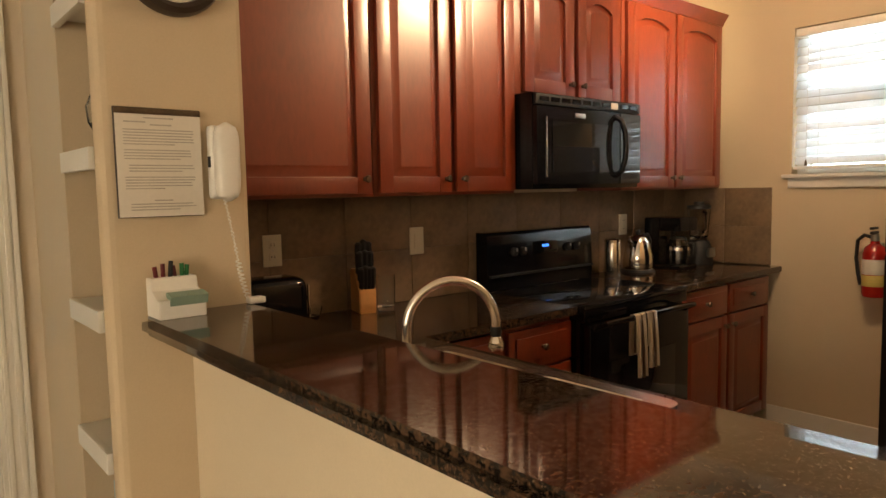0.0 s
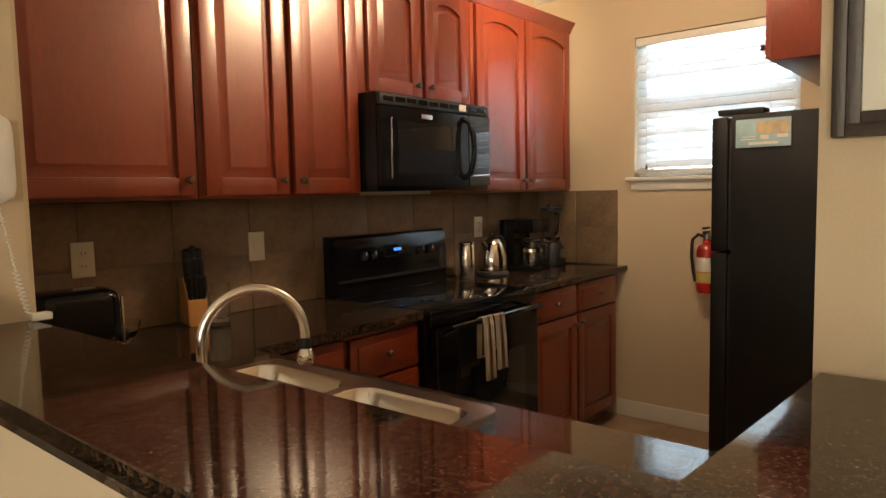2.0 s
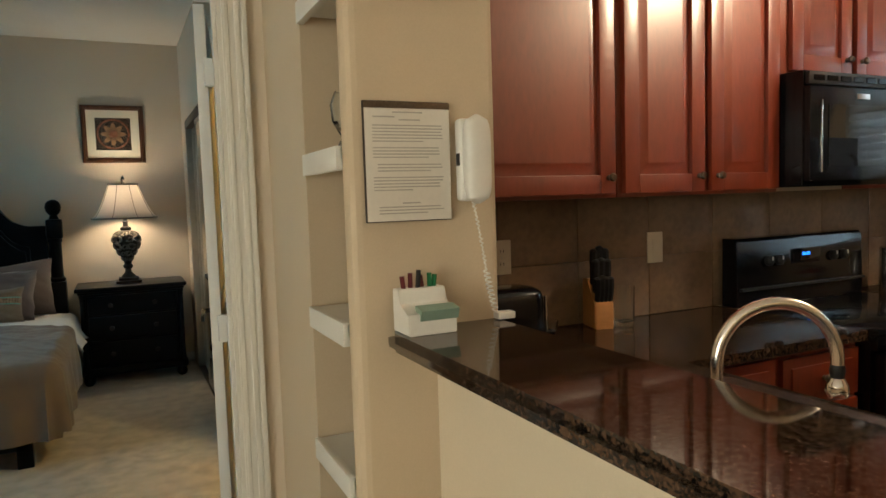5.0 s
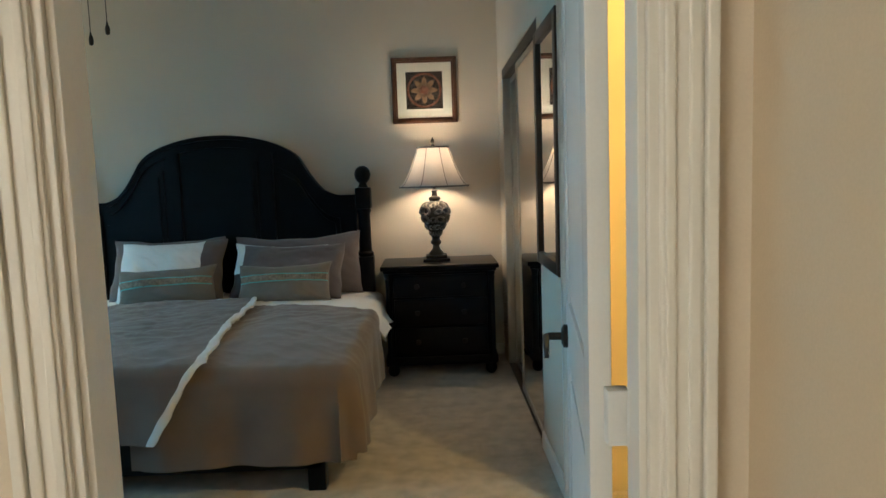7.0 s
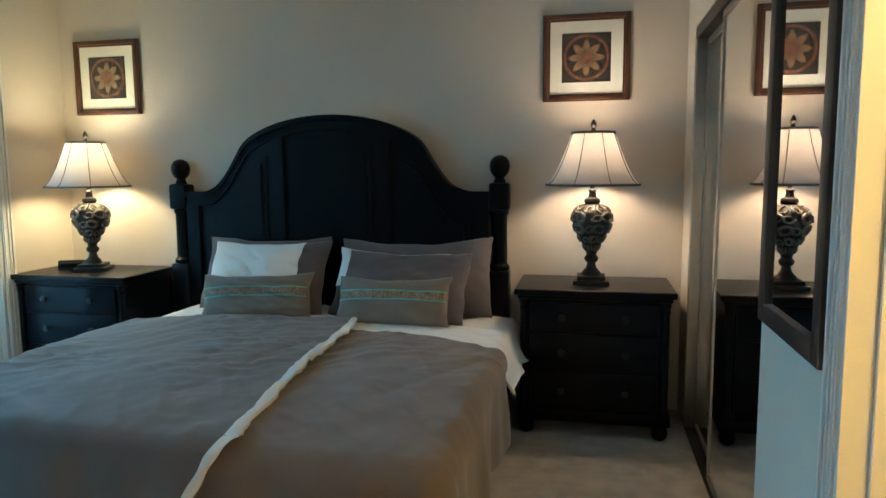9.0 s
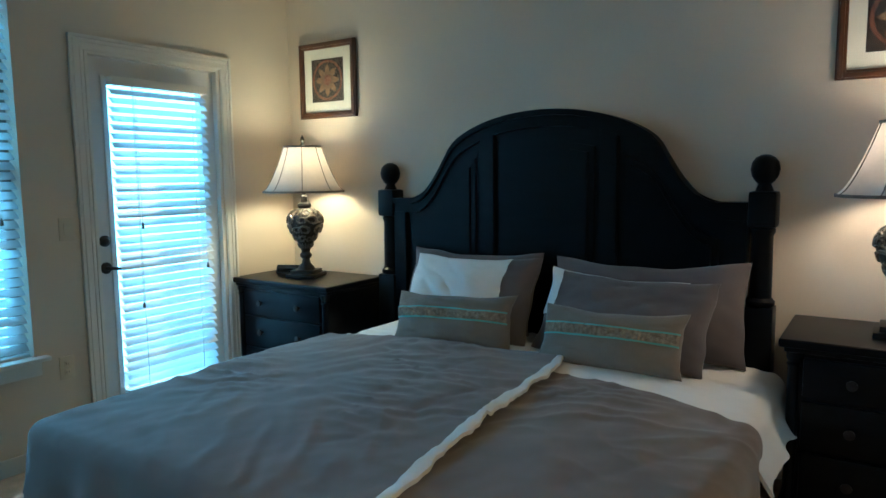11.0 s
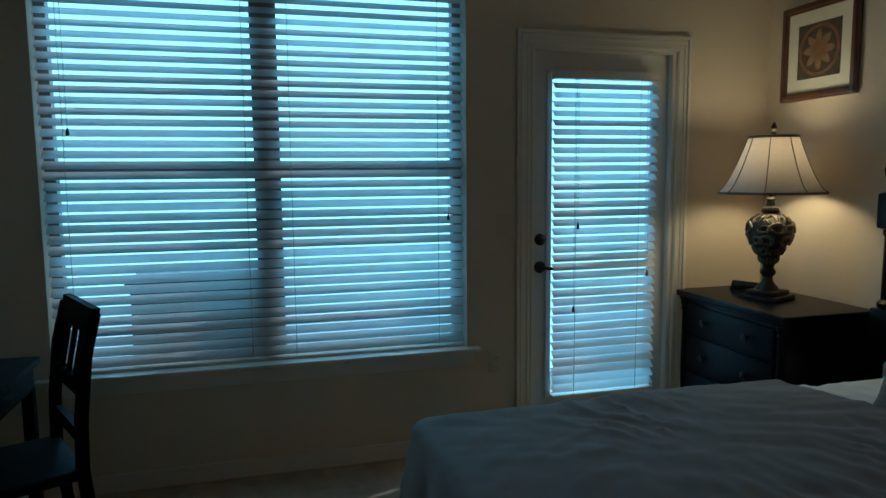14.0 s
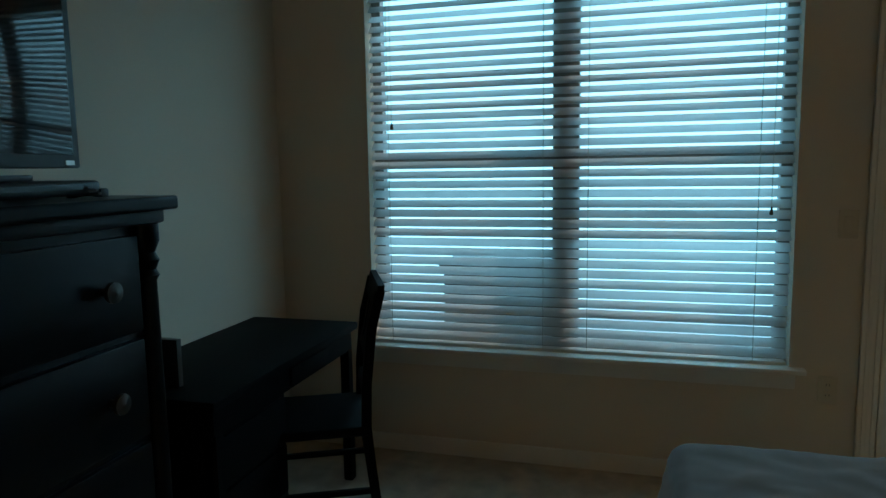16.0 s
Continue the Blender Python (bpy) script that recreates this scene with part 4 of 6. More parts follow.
ca = part("carafe", lathe([(0.0, 0.028), (0.055, 0.030), (0.066, 0.07), (0.062, 0.12), (0.045, 0.155), (0.048, 0.165), (0.044, 0.165), (0.041, 0.155), (0.058, 0.12), (0.062, 0.07), (0.052, 0.034), (0.0, 0.032)], (0.09, -0.035, 0)), "drinkglass", cm)
part("lid", lathe([(0.047, 0.166), (0.040, 0.18), (0.0, 0.182)], (0.09, -0.035, 0)), "blackplastic", ca)
part("band", lathe([(0.0645, 0.105), (0.0625, 0.122), (0.0655, 0.122), (0.0665, 0.105), (0.0645, 0.105)], (0.09, -0.035, 0)), "chrome", ca)
part("handle", tube([(0.09, -0.095, 0.15), (0.09, -0.130, 0.145), (0.09, -0.132, 0.08), (0.09, -0.10, 0.06)], 0.009), "blackplastic", ca)
bl = thing("blender", "black blender with clear jar and silver label", "blender", (4.08, 2.03, 0.9205))
part("base", lathe([(0.082, 0), (0.084, 0.02), (0.076, 0.09), (0.060, 0.135), (0.050, 0.145)], (0, 0, 0)), "blackplastic", bl)
part("label_plate", prism([(-0.040, 0.06), (-0.030, 0.048), (0.030, 0.048), (0.040, 0.06), (0.030, 0.10), (-0.030, 0.10)], -0.0855, -0.070, "y"), "alum", bl)
part("jar", lathe([(0.048, 0.146), (0.052, 0.17), (0.066, 0.33), (0.063, 0.33), (0.049, 0.172), (0.0, 0.150)], (0, 0, 0)), "drinkglass", bl)
part("lid", lathe([(0.067, 0.331), (0.067, 0.350), (0.030, 0.354), (0.028, 0.372), (0.0, 0.373)], (0, 0, 0)), "blackplastic", bl)
part("handle", tube([(0.055, 0, 0.31), (0.095, 0, 0.30), (0.092, 0, 0.21), (0.054, 0, 0.19)], 0.009), "blackplastic", bl)
bo = thing("glass_bowl", "small clear glass bowl behind the bar", "bowl", (1.47, 2.05, 0.9205))
part("bowl", lathe([(0.0, 0), (0.025, 0.001), (0.048, 0.04), (0.055, 0.07), (0.052, 0.07), (0.045, 0.042), (0.0, 0.008)], (0, 0, 0)), "drinkglass", bo)


def wall_plate(at, rz, label, kind, two=1):
    """A plate in the xz plane with its back at y = 0, seen from -y."""
    o = thing("wall_plate", label, kind, at, rz)
    part("plate", box((-0.037 * two, -0.006, -0.058), (0.037 * two, 0, 0.058), 0.003), "ivory", o)
    if kind == "outlet":
        for z in (-0.022, 0.022):
            s = part("socket", box((-0.014, -0.0085, z - 0.014), (0.014, -0.006, z + 0.014), 0.004), "ivory", o)
            for x in (-0.006, 0.006):
                part("slit", box((x - 0.001, -0.0092, z - 0.005), (x + 0.001, -0.0084, z + 0.005)), "blackplastic", s)
    else:
        part("rocker", box((-0.016, -0.010, -0.032), (0.016, -0.006, 0.032), 0.003), "ivory", o)
    part("screw", lathe([(0.003, -0.0075), (0.003, -0.006)], (0, 0, 0), 8, "y"), "alum", o)
    return o


wall_plate((1.44, 2.238, 1.18), 0, "ivory outlet plate on the tiled backsplash", "outlet")
wall_plate((2.11, 2.238, 1.175), 0, "ivory switch plate on the tiled backsplash", "switch")
wall_plate((3.61, 2.238, 1.175), 0, "ivory outlet plate behind the kettle", "outlet")

e = thing("fire_extinguisher", "red fire extinguisher with black hose on the wall", "fire extinguisher", (4.215, 1.145, 0.80))
part("bracket", box((0.045, -0.02, 0.04), (0.0735, 0.02, 0.28), 0.004), "alum", e)
part("cylinder", lathe([(0.0, 0), (0.048, 0.004), (0.055, 0.02), (0.055, 0.225), (0.045, 0.258), (0.022, 0.275), (0.020, 0.29)], (0, 0, 0)), "red", e)
part("label_band", lathe([(0.0552, 0.06), (0.0562, 0.062), (0.0562, 0.115), (0.0552, 0.117)], (0, 0, 0)), "yellowlabel", e, "yellow printed band")
part("label_sheet", lathe([(0.0552, 0.12), (0.0560, 0.122), (0.0560, 0.195), (0.0552, 0.197)], (0, 0, 0)), "paper", e, "pale printed label")
part("valve", lathe([(0.020, 0.29), (0.022, 0.30), (0.016, 0.33), (0.0, 0.332)], (0, 0, 0), 16), "alum", e)
part("lever", box((-0.055, -0.010, 0.325), (0.02, 0.010, 0.340), 0.004), "blackplastic", e)
part("handle", box((-0.062, -0.010, 0.350), (0.015, 0.010, 0.362), 0.004), "blackplastic", e)
part("hose", tube([(0, 0.02, 0.31), (0, 0.05, 0.318), (0, 0.080, 0.29), (0, 0.085, 0.20), (0, 0.075, 0.12), (0, 0.062, 0.06)], 0.009), "blackplastic", e)

# ---- windows and blinds ----
SLAT = {}


def blind(name, label, axis_at, rz, width, z0, z1, tilt=54, pitch=0.046, cords=(), tassels=(), cover="blind"):
    """A slatted blind hanging in its own xz plane, seen from -y; each slat is a piece."""
    o = thing(name, label, "blind", axis_at, rz)
    me = SLAT.get(width)
    if not me:
        bm = bmesh.new()
        rows = []
        for k in range(5):
            u = -0.025 + 0.05 * k / 4
            rows.append([bm.verts.new((x, u, 0.0025 * (1 - (u / 0.025) ** 2))) for x in (-width / 2, width / 2)])
        for p, q in zip(rows, rows[1:]):
            bm.faces.new((p[0], p[1], q[1], q[0]))
        bmesh.ops.solidify(bm, geom=bm.faces[:], thickness=0.0030)
        me = SLAT[width] = finish("slat", bm, cover)
    n = int((z1 - z0 - 0.07) / pitch)
    for k in range(n):
        j = random.uniform(-0.12, 0.12)
        share("slat", me, o, pose(random.uniform(-0.0015, 0.0015), 0, z1 - 0.065 - k * pitch - 0.012, tilt + j, 0, 0))
    zb = z1 - 0.065 - n * pitch - 0.004
    part("headrail", box((-width / 2, -0.028, z1 - 0.045), (width / 2, 0.028, z1 - 0.002), 0.004), "white", o)
    part("bottom_rail", box((-width / 2, -0.026, zb - 0.010), (width / 2, 0.026, zb + 0.008), 0.004), "white", o)
    for x in cords:
        part("ladder_cord", tube([(x, -0.030, z1 - 0.03), (x, -0.030, zb)], 0.0016, 6), "white", o)
    for x, z in tassels:
        c = part("pull_cord", tube([(x, -0.034, z1 - 0.03), (x, -0.034, z)], 0.0014, 6), "white", o)
        part("tassel", lathe([(0.002, 0.0), (0.0075, -0.02), (0.008, -0.034), (0.0, -0.036)], (x, -0.034, z), 10), "pewter", c, "dark cord tassel")
    return o


def sash_window(name, axis_x, out, y0, y1, z0, z1, mulls, rail, paint="winframe"):
    """A white framed window in a wall across x. out: the way to the outside."""
    o = thing(name, "white framed window with glass panes", "window", (axis_x, (y0 + y1) / 2, z0), 0, "", "structure")
    ym, w = (y0 + y1) / 2, 0.045
    bm = bmesh.new()
    for a, b, c, d in ((y0, y0 + w, z0, z1), (y1 - w, y1, z0, z1), (y0 + w, y1 - w, z0, z0 + w), (y0 + w, y1 - w, z1 - w, z1)):
        add_box(bm, (-0.03, a - ym, c - z0), (0.03, b - ym, d - z0), 0.004)
    part("window_frame", bm, paint, o)
    edges = [y0 + w] + [v for my in mulls for v in (my - 0.06, my + 0.06)] + [y1 - w]
    for my in mulls:
        part("mullion", box((-0.04, my - 0.06 - ym, w), (0.04, my + 0.06 - ym, z1 - z0 - w), 0.004), paint, o)
    for a, b in zip(edges[::2], edges[1::2]):
        if rail:
            part("meeting_rail", box((-0.026, a - ym, rail - 0.028 - z0), (0.026, b - ym, rail + 0.028 - z0), 0.004), "winframe", o)
        spans = ((z0 + w, rail - 0.028), (rail + 0.028, z1 - w)) if rail else ((z0 + w, z1 - w),)
        for c, d in spans:
            p = part("pane", box((-0.003, a - ym, c - z0), (0.003, b - ym, d - z0)), "glass", o)
            p.visible_shadow = False
    return o


sash_window("window_kitchen", 4.39, 1, 0.722, 1.593, 1.442, 2.238, (), 1.84, "trim")
blind("window_blind", "white slatted blind lowered over the kitchen window", (4.318, 1.158, 0), -90, 0.860, 1.446, 2.236, 65, 0.046, (-0.30, 0.30), ((-0.36, 1.52),))
st = thing("window_sill", "white painted kitchen window sill with apron", "window sill", (4.29, 1.158, 1.42), 0, "", "structure")
part("board", box((-0.045, -0.475, 0), (0.10, 0.475, 0.020), 0.005), "trim", st)
part("apron", box((-0.018, -0.45, -0.055), (-0.001, 0.45, 0.0), 0.004), "trim", st)

# unseen window, added as the opening for the warm fill
sash_window("window_living_added", -3.25, -1, -2.598, 0.398, 0.352, 2.248, (-1.1,), 1.30)

# ---- phone wall and niche ----
c = thing("notice_frame", "printed notice sheet in a dark clip frame", "notice board", (0.872, 1.6645, 1.335))
part("backing", box((-0.1005, -0.010, 0.001), (0.1015, 0, 0.262), 0.002), "darkframe", c)
part("sheet", box((-0.0985, -0.0125, 0.003), (0.1005, -0.010, 0.246)), "paper", c)
part("clip_bar", box((-0.100, -0.0150, 0.246), (0.101, -0.010, 0.260), 0.001), "pewter", c, "dull metal clip bar")
random.seed(4)
for x0, x1, z in [(-0.035, 0.035, 0.236), (-0.08, -0.03, 0.226), (-0.02, 0.03, 0.220), (-0.018, 0.025, 0.040)]:
    part("text_line", box((x0, -0.0132, z), (x1, -0.0124, z + 0.003)), "ink", c)
for z1, n in ((0.208, 6), (0.160, 4), (0.124, 3), (0.096, 5), (0.032, 3)):
    for i in range(n):
        x1 = 0.084 - (random.uniform(0.02, 0.09) if i == n - 1 else random.uniform(0, 0.012))
        part("text_line", box((-0.082 + 0.01 * (n == 3), -0.0131, z1 - i * 0.0068), (x1, -0.0124, z1 - i * 0.0068 + 0.0026)), "ink", c)
p = thing("telephone", "white corded wall telephone", "telephone", (1.018, 1.6645, 1.38))
part("base", box((-0.029, -0.030, -0.004), (0.036, 0, 0.182), 0.014, 4), "white", p)
part("cradle_slot", box((-0.0305, -0.026, 0.076), (-0.027, -0.012, 0.104), 0.002), "blackplastic", p, "dark cradle slot")


def handset():
    """A long smooth shell: rounded in section, drawn in at both ends."""
    bm, rings = bmesh.new(), []
    for k in range(17):
        u = -1 + 2 * k / 16
        fat = max(0.0, 1 - abs(u) ** 5) ** 0.45
        w, d = 0.0045 + 0.0275 * fat, 0.003 + (0.019 + 0.003 * u * u) * fat
        ring = []
        for q in range(20):
            a = 2 * math.pi * q / 20
            cx, cy = math.cos(a), math.sin(a)
            ring.append(bm.verts.new((0.006 + w * math.copysign(abs(cx) ** 0.75, cx), -0.046 + d * math.copysign(abs(cy) ** 0.75, cy), 0.089 + 0.099 * u)))
        rings.append(ring)
    for a, b in zip(rings, rings[1:]):
        for q in range(20):
            bm.faces.new((a[q], a[(q + 1) % 20], b[(q + 1) % 20], b[q]))
    bm.faces.new(list(reversed(rings[0])))
    bm.faces.new(rings[-1])
    return bm


part("handset", handset(), "white", p)
coil = []
for i in range(220):
    s = i / 219
    a = s * 2 * math.pi * 26
    rr = 0.0065 if s > 0.62 else 0.0022 + 0.0012 * math.sin(s * 40)
    coil.append((0.004 + 0.016 * math.sin(s * 3.0) + 0.045 * s ** 3 + rr * math.cos(a), -0.024 - 0.010 * s + rr * math.sin(a), -0.002 - 0.260 * s))
part("cord", tube(coil, 0.0018, 6), "white", p)
part("plug", box((0.050, -0.050, -0.279), (0.095, -0.020, -0.262), 0.005), "white", p)
b = thing("card_box", "white card box with mint card and pens", "desk organizer", (0.875, 1.60, 1.1005))
bm = bmesh.new()
add_prism(bm, [(-0.045, 0), (0.045, 0), (0.045, 0.092), (0.010, 0.092), (0.004, 0.062), (-0.030, 0.045), (-0.045, 0.045)], -0.055, 0.055, "x", 0.002)
part("box", bm, "white", b)
part("card", prism([(-0.046, 0.030), (-0.054, 0.052), (-0.020, 0.060), (-0.018, 0.052)], -0.030, 0.058, "x"), "mint", b, "mint green card")
for i, (x, y, h, mt) in enumerate(((-0.035, 0.028, 0.118, "penred"), (-0.018, 0.032, 0.124, "penred"), (-0.004, 0.026, 0.130, "blackplastic"), (0.010, 0.032, 0.118, "penred"), (0.026, 0.028, 0.122, "pengreen"), (0.036, 0.030, 0.118, "pengreen"))):
    part("pen", tube([(x, y, 0.085), (x + 0.004 * (i % 3 - 1), y, h)], 0.0055, 8), mt, b)
c = thing("wall_clock", "round wall clock with a dark brown rim", "clock", (0.925, 1.6645, 1.945))
part("rim", lathe([(0.092, -0.012), (0.096, -0.026), (0.108, -0.034), (0.120, -0.028), (0.125, -0.014), (0.125, 0), (0.092, 0), (0.092, -0.012)], (0, 0, 0), 40, "y"), "darkframe", c)
part("dial", lathe([(0.093, -0.010), (0.0, -0.0101)], (0, 0, 0), 40, "y"), "mount", c)
for ang, ln in ((40, 0.05), (160, 0.075)):
    part("pointer", box((-0.003, -0.0135, 0), (0.003, -0.0115, ln)), "blackplastic", c, "", pose(0, 0, 0, 0, ang, 0))
for i, z in enumerate((0.40, 0.755, 1.110, 1.505, 1.890)):
    o = thing("niche_shelf", "white painted shelf board in a wall niche", "shelf", (0.742, 1.877, z), 0, "niche shelves", "structure")
    part("board", box((0.0, -0.150, -0.030), (0.296, 0.150, 0.0)), "trim", o)
    part("nosing", box((-0.012, -0.150, -0.052), (0.008, 0.150, 0.002), 0.003), "trim", o)
for i in range(4):
    o = thing("book", "thin paperback standing on the niche shelf", "book", (0.775 + 0.012, 1.76 + i * 0.045, 0.4005), 0, "books in the niche")
    part("cover", box((0, 0, 0), (0.15, 0.024, 0.225 - 0.012 * (i % 2)), 0.002), ("mint", "paper", "darkframe", "cyanlabel")[i], o)
    part("pages", box((0.004, 0.003, 0.002), (0.153, 0.021, 0.21)), "paper", o)
o = thing("glass_ornament", "small clear glass ornament on the niche shelf", "ornament", (0.80, 1.86, 1.5055))
part("vase", lathe([(0.0, 0), (0.03, 0.002), (0.012, 0.03), (0.034, 0.07), (0.038, 0.11), (0.026, 0.14), (0.022, 0.14), (0.034, 0.11), (0.03, 0.07), (0.0, 0.04)], (0, 0, 0)), "drinkglass", o)

# picture on the dining wall
c = thing("framed_picture", "large framed print with dark walnut frame", "picture", (1.609, -0.17, 1.74))
bm = bmesh.new()
for a, b2, d in ((0.28, 0.262, 0.030), (0.268, 0.245, 0.022)):
    for y0, y1, z0, z1 in ((-a, -b2 + 0.0, -a - 0.02, a + 0.02), (b2, a, -a - 0.02, a + 0.02), (-b2, b2, -a - 0.02, -b2 - 0.02), (-b2, b2, b2 + 0.02, a + 0.02)):
        add_box(bm, (-d, y0, z0), (-0.0005, y1, z1), 0.003)
part("frame", bm, "darkframe", c)
part("mount", box((-0.010, -0.246, -0.266), (-0.002, 0.246, 0.266)), "mount", c)
part("print", box((-0.0125, -0.16, -0.18), (-0.0100, 0.16, 0.18)), "artgold", c)
part("glazing", box((-0.0165, -0.246, -0.266), (-0.0145, 0.246, 0.266)), "glass", c).visible_shadow = False

# ceiling lights
for x, y in ((2.92, 0.98),):
    c = thing("ceiling_light", "round flush ceiling light with frosted glass", "ceiling light", (x, y, KCEIL))
    part("canopy", lathe([(0.15, 0.0), (0.15, -0.02), (0.13, -0.028), (0.0, -0.028)], (0, 0, 0)), "alum", c)
    part("shade_ring", lathe([(0.150, -0.028), (0.155, -0.06), (0.148, -0.06), (0.145, -0.028), (0.150, -0.028)], (0, 0, 0)), "bulb", c)

# tiles of the backsplash and the kitchen floor
bs = tagged(new("backsplash"), "tan ceramic tile backsplash", "backsplash", "", "structure")
TW = 0.327
me = finish("tile", box((0, -0.008, 0), (TW - 0.003, 0, 0.2205), 0.0015), "splash")
part("grout_bed", box((1.102, 2.243, 0.9205), (4.288, 2.2495, 1.369)), "splashgrout", bs)
for i in range(10):
    for j in range(2):
        w = min(TW - 0.003, 4.286 - (1.104 + i * TW))
        ob = share("tile", me, bs, pose(1.104 + i * TW, 2.246, 0.9215 + j * 0.2235) @ Matrix.Diagonal((w / (TW - 0.003), 1, 1, 1)))
part("grout_bed", box((4.283, 1.70, 0.9205), (4.2895, 2.242, 1.369)), "splashgrout", bs)
for i in range(2):
    for j in range(2):
        w = (0.262, 0.270)[i]
        share("tile", me, bs, pose(4.286, 2.238 - i * 0.272, 0.9215 + j * 0.2235, 0, 0, -90) @ Matrix.Diagonal((w / (TW - 0.003), 1, 1, 1)))
fl = tagged(new("floor_tiling"), "brown ceramic floor tiles in the kitchen", "floor tiles", "", "structure")
me = finish("floor_tile", box((0, 0, -0.006), (0.400, 0.400, 0.0), 0.0015), "tile")
for i in range(8):
    for j in range(5):
        share("floor_tile", me, fl, pose(1.08 + i * 0.404, 0.14 + j * 0.404, 0.0))


# ---- bedroom: window, patio door, doors ----
sash_window("window_bedroom", XW - 0.115, -1, 3.072, 4.948, 0.542, 2.418, (4.005,), 1.450)
blind("window_blind", "wide white slatted blind lowered over the bedroom window", (XW - 0.045, 4.01, 0), 90, 1.868, 0.548, 2.412, 45, 0.046, (-0.84, -0.10, 0.10, 0.80), ((0.85, 1.22), (-0.82, 1.62)))
st = thing("window_sill", "white painted bedroom window sill with apron", "window sill", (XW, 4.01, 0.52), 0, "", "structure")
part("board", box((-0.07, -1.00, 0), (0.050, 1.00, 0.022), 0.006), "trim", st)
part("apron", box((0.001, -0.965, -0.070), (0.019, 0.965, 0.0), 0.005), "trim", st)

o = thing("patio_cabinet", "low weathered wooden storage cabinet on the patio", "cabinet", (-3.78, 3.66, -0.16))
part("body", box((-0.25, -0.33, 0.04), (0.25, 0.33, 1.02), 0.01), "darkframe", o)
part("lid", box((-0.28, -0.35, 1.02), (0.28, 0.35, 1.06), 0.01), "darkframe", o)
for x in (-0.22, 0.22):
    for y in (-0.30, 0.30):
        part("foot", box((x - 0.03, y - 0.03, 0), (x + 0.03, y + 0.03, 0.05)), "darkframe", o)

d = thing("door_patio", "white glazed patio door with a slatted blind", "door", (XW - 0.055, 5.70, 0.004), 0, "", "structure")
bm = bmesh.new()
for y0, y1, z0, z1 in ((-0.388, -0.290, 0.006, 2.020), (0.290, 0.388, 0.006, 2.020), (-0.290, 0.290, 0.006, 0.245), (-0.290, 0.290, 1.90, 2.020)):
    add_box(bm, (-0.022, y0, z0), (0.022, y1, z1))
part("slab", bm, "door", d)
bm = bmesh.new()
for y0, y1, z0, z1 in ((-0.315, -0.285, 0.22, 1.925), (0.285, 0.315, 0.22, 1.925), (-0.285, 0.285, 0.22, 0.25), (-0.285, 0.285, 1.895, 1.925)):
    add_box(bm, (0.0225, y0, z0), (0.036, y1, z1), 0.004)
part("glazing_bead", bm, "door", d)
p = part("pane", box((-0.006, -0.289, 0.246), (0.006, 0.289, 1.899)), "glass", d)
p.visible_shadow = False
part("deadbolt", lathe([(0.030, 0.0225), (0.030, 0.034), (0.022, 0.040), (0.012, 0.052), (0.0, 0.053)], (0, -0.345, 1.066), 20, "x"), "bronze", d, "dark bronze deadbolt")
h = part("lever", tube([(0.030, -0.345, 0.922), (0.060, -0.345, 0.922), (0.066, -0.330, 0.922), (0.066, -0.28, 0.914), (0.066, -0.245, 0.916), (0.066, -0.225, 0.922)], [0.010, 0.010, 0.009, 0.008, 0.007, 0.005]), "bronze", d, "dark bronze lever handle")
part("rose", lathe([(0.031, 0.0225), (0.031, 0.030), (0.022, 0.036), (0.0, 0.037)], (0, -0.345, 0.922), 20, "x"), "bronze", h)
blind("door_blind", "narrow white slatted blind fixed on the patio door", (XW + 0.016, 5.70, 0), 90, 0.590, 0.215, 1.925, 43, 0.046, (-0.18, 0.18), ((-0.17, 1.16), (0.235, 0.90), (-0.19, 0.73)), "doorblind")

d = thing("door_bedroom", "white panelled bedroom door standing open", "door", (0.596, 2.592, 0.012), 0, "", "structure")
LM = pose(-0.015, 0.023, 0, 0, 0, 81.4)


lf = part("leaf", box((0.05, 0.008, 0.05), (0.705, 0.027, 1.97)), "door", d, "", LM)
for x0, x1 in ((0, 0.112), (0.643, 0.755)):
    part("stile", box((x0, 0, 0), (x1, 0.035, 2.02), 0.0025), "door", lf)
for z0, z1 in ((0, 0.22), (0.86, 1.02), (1.89, 2.02)):
    part("rail", box((0.112, 0.0004, z0), (0.643, 0.0346, z1), 0.0025), "door", lf)
for z0, z1 in ((0.22, 0.86), (1.02, 1.89)):
    for y0, y1 in ((0.002, 0.009), (0.026, 0.033)):
        part("panel", box((0.142, y0, z0 + 0.03), (0.613, y1, z1 - 0.03), 0.006), "door", lf)
for s in (1, -1):
    y = 0.035 if s > 0 else 0.0
    q = part("lever", tube([(0.69, y + s * 0.01, 0.925), (0.69, y + s * 0.048, 0.925), (0.683, y + s * 0.056, 0.925), (0.63, y + s * 0.056, 0.920), (0.588, y + s * 0.056, 0.914), (0.583, y + s * 0.056, 0.895)], [0.010, 0.010, 0.009, 0.008, 0.007, 0.006]), "bronze", lf, "dark bronze lever handle")
    part("rose", lathe([(0.030, y), (0.030, y + s * 0.010), (0.020, y + s * 0.016), (0.0, y + s * 0.017)], (0.69, 0, 0.925), 20, "y"), "bronze", q)
for z in (0.22, 0.965, 1.80):
    h = part("hinge", lathe([(0.007, z - 0.045), (0.007, z + 0.045)], (0.008, -0.006, 0), 12), "door", d, "painted hinge")
    part("hinge_plate", box((-0.028, -0.004, z - 0.044), (0.006, 0.024, z + 0.044), 0.002), "door", h)

# mirrored closet
tk = thing("closet_track", "dark bronze sliding door track of the closet", "door track", (XR + 0.045, 5.64, 0), 0, "", "structure")
part("header", box((-0.043, -0.775, 2.035), (0.043, 0.775, 2.098), 0.003), "bronze", tk)
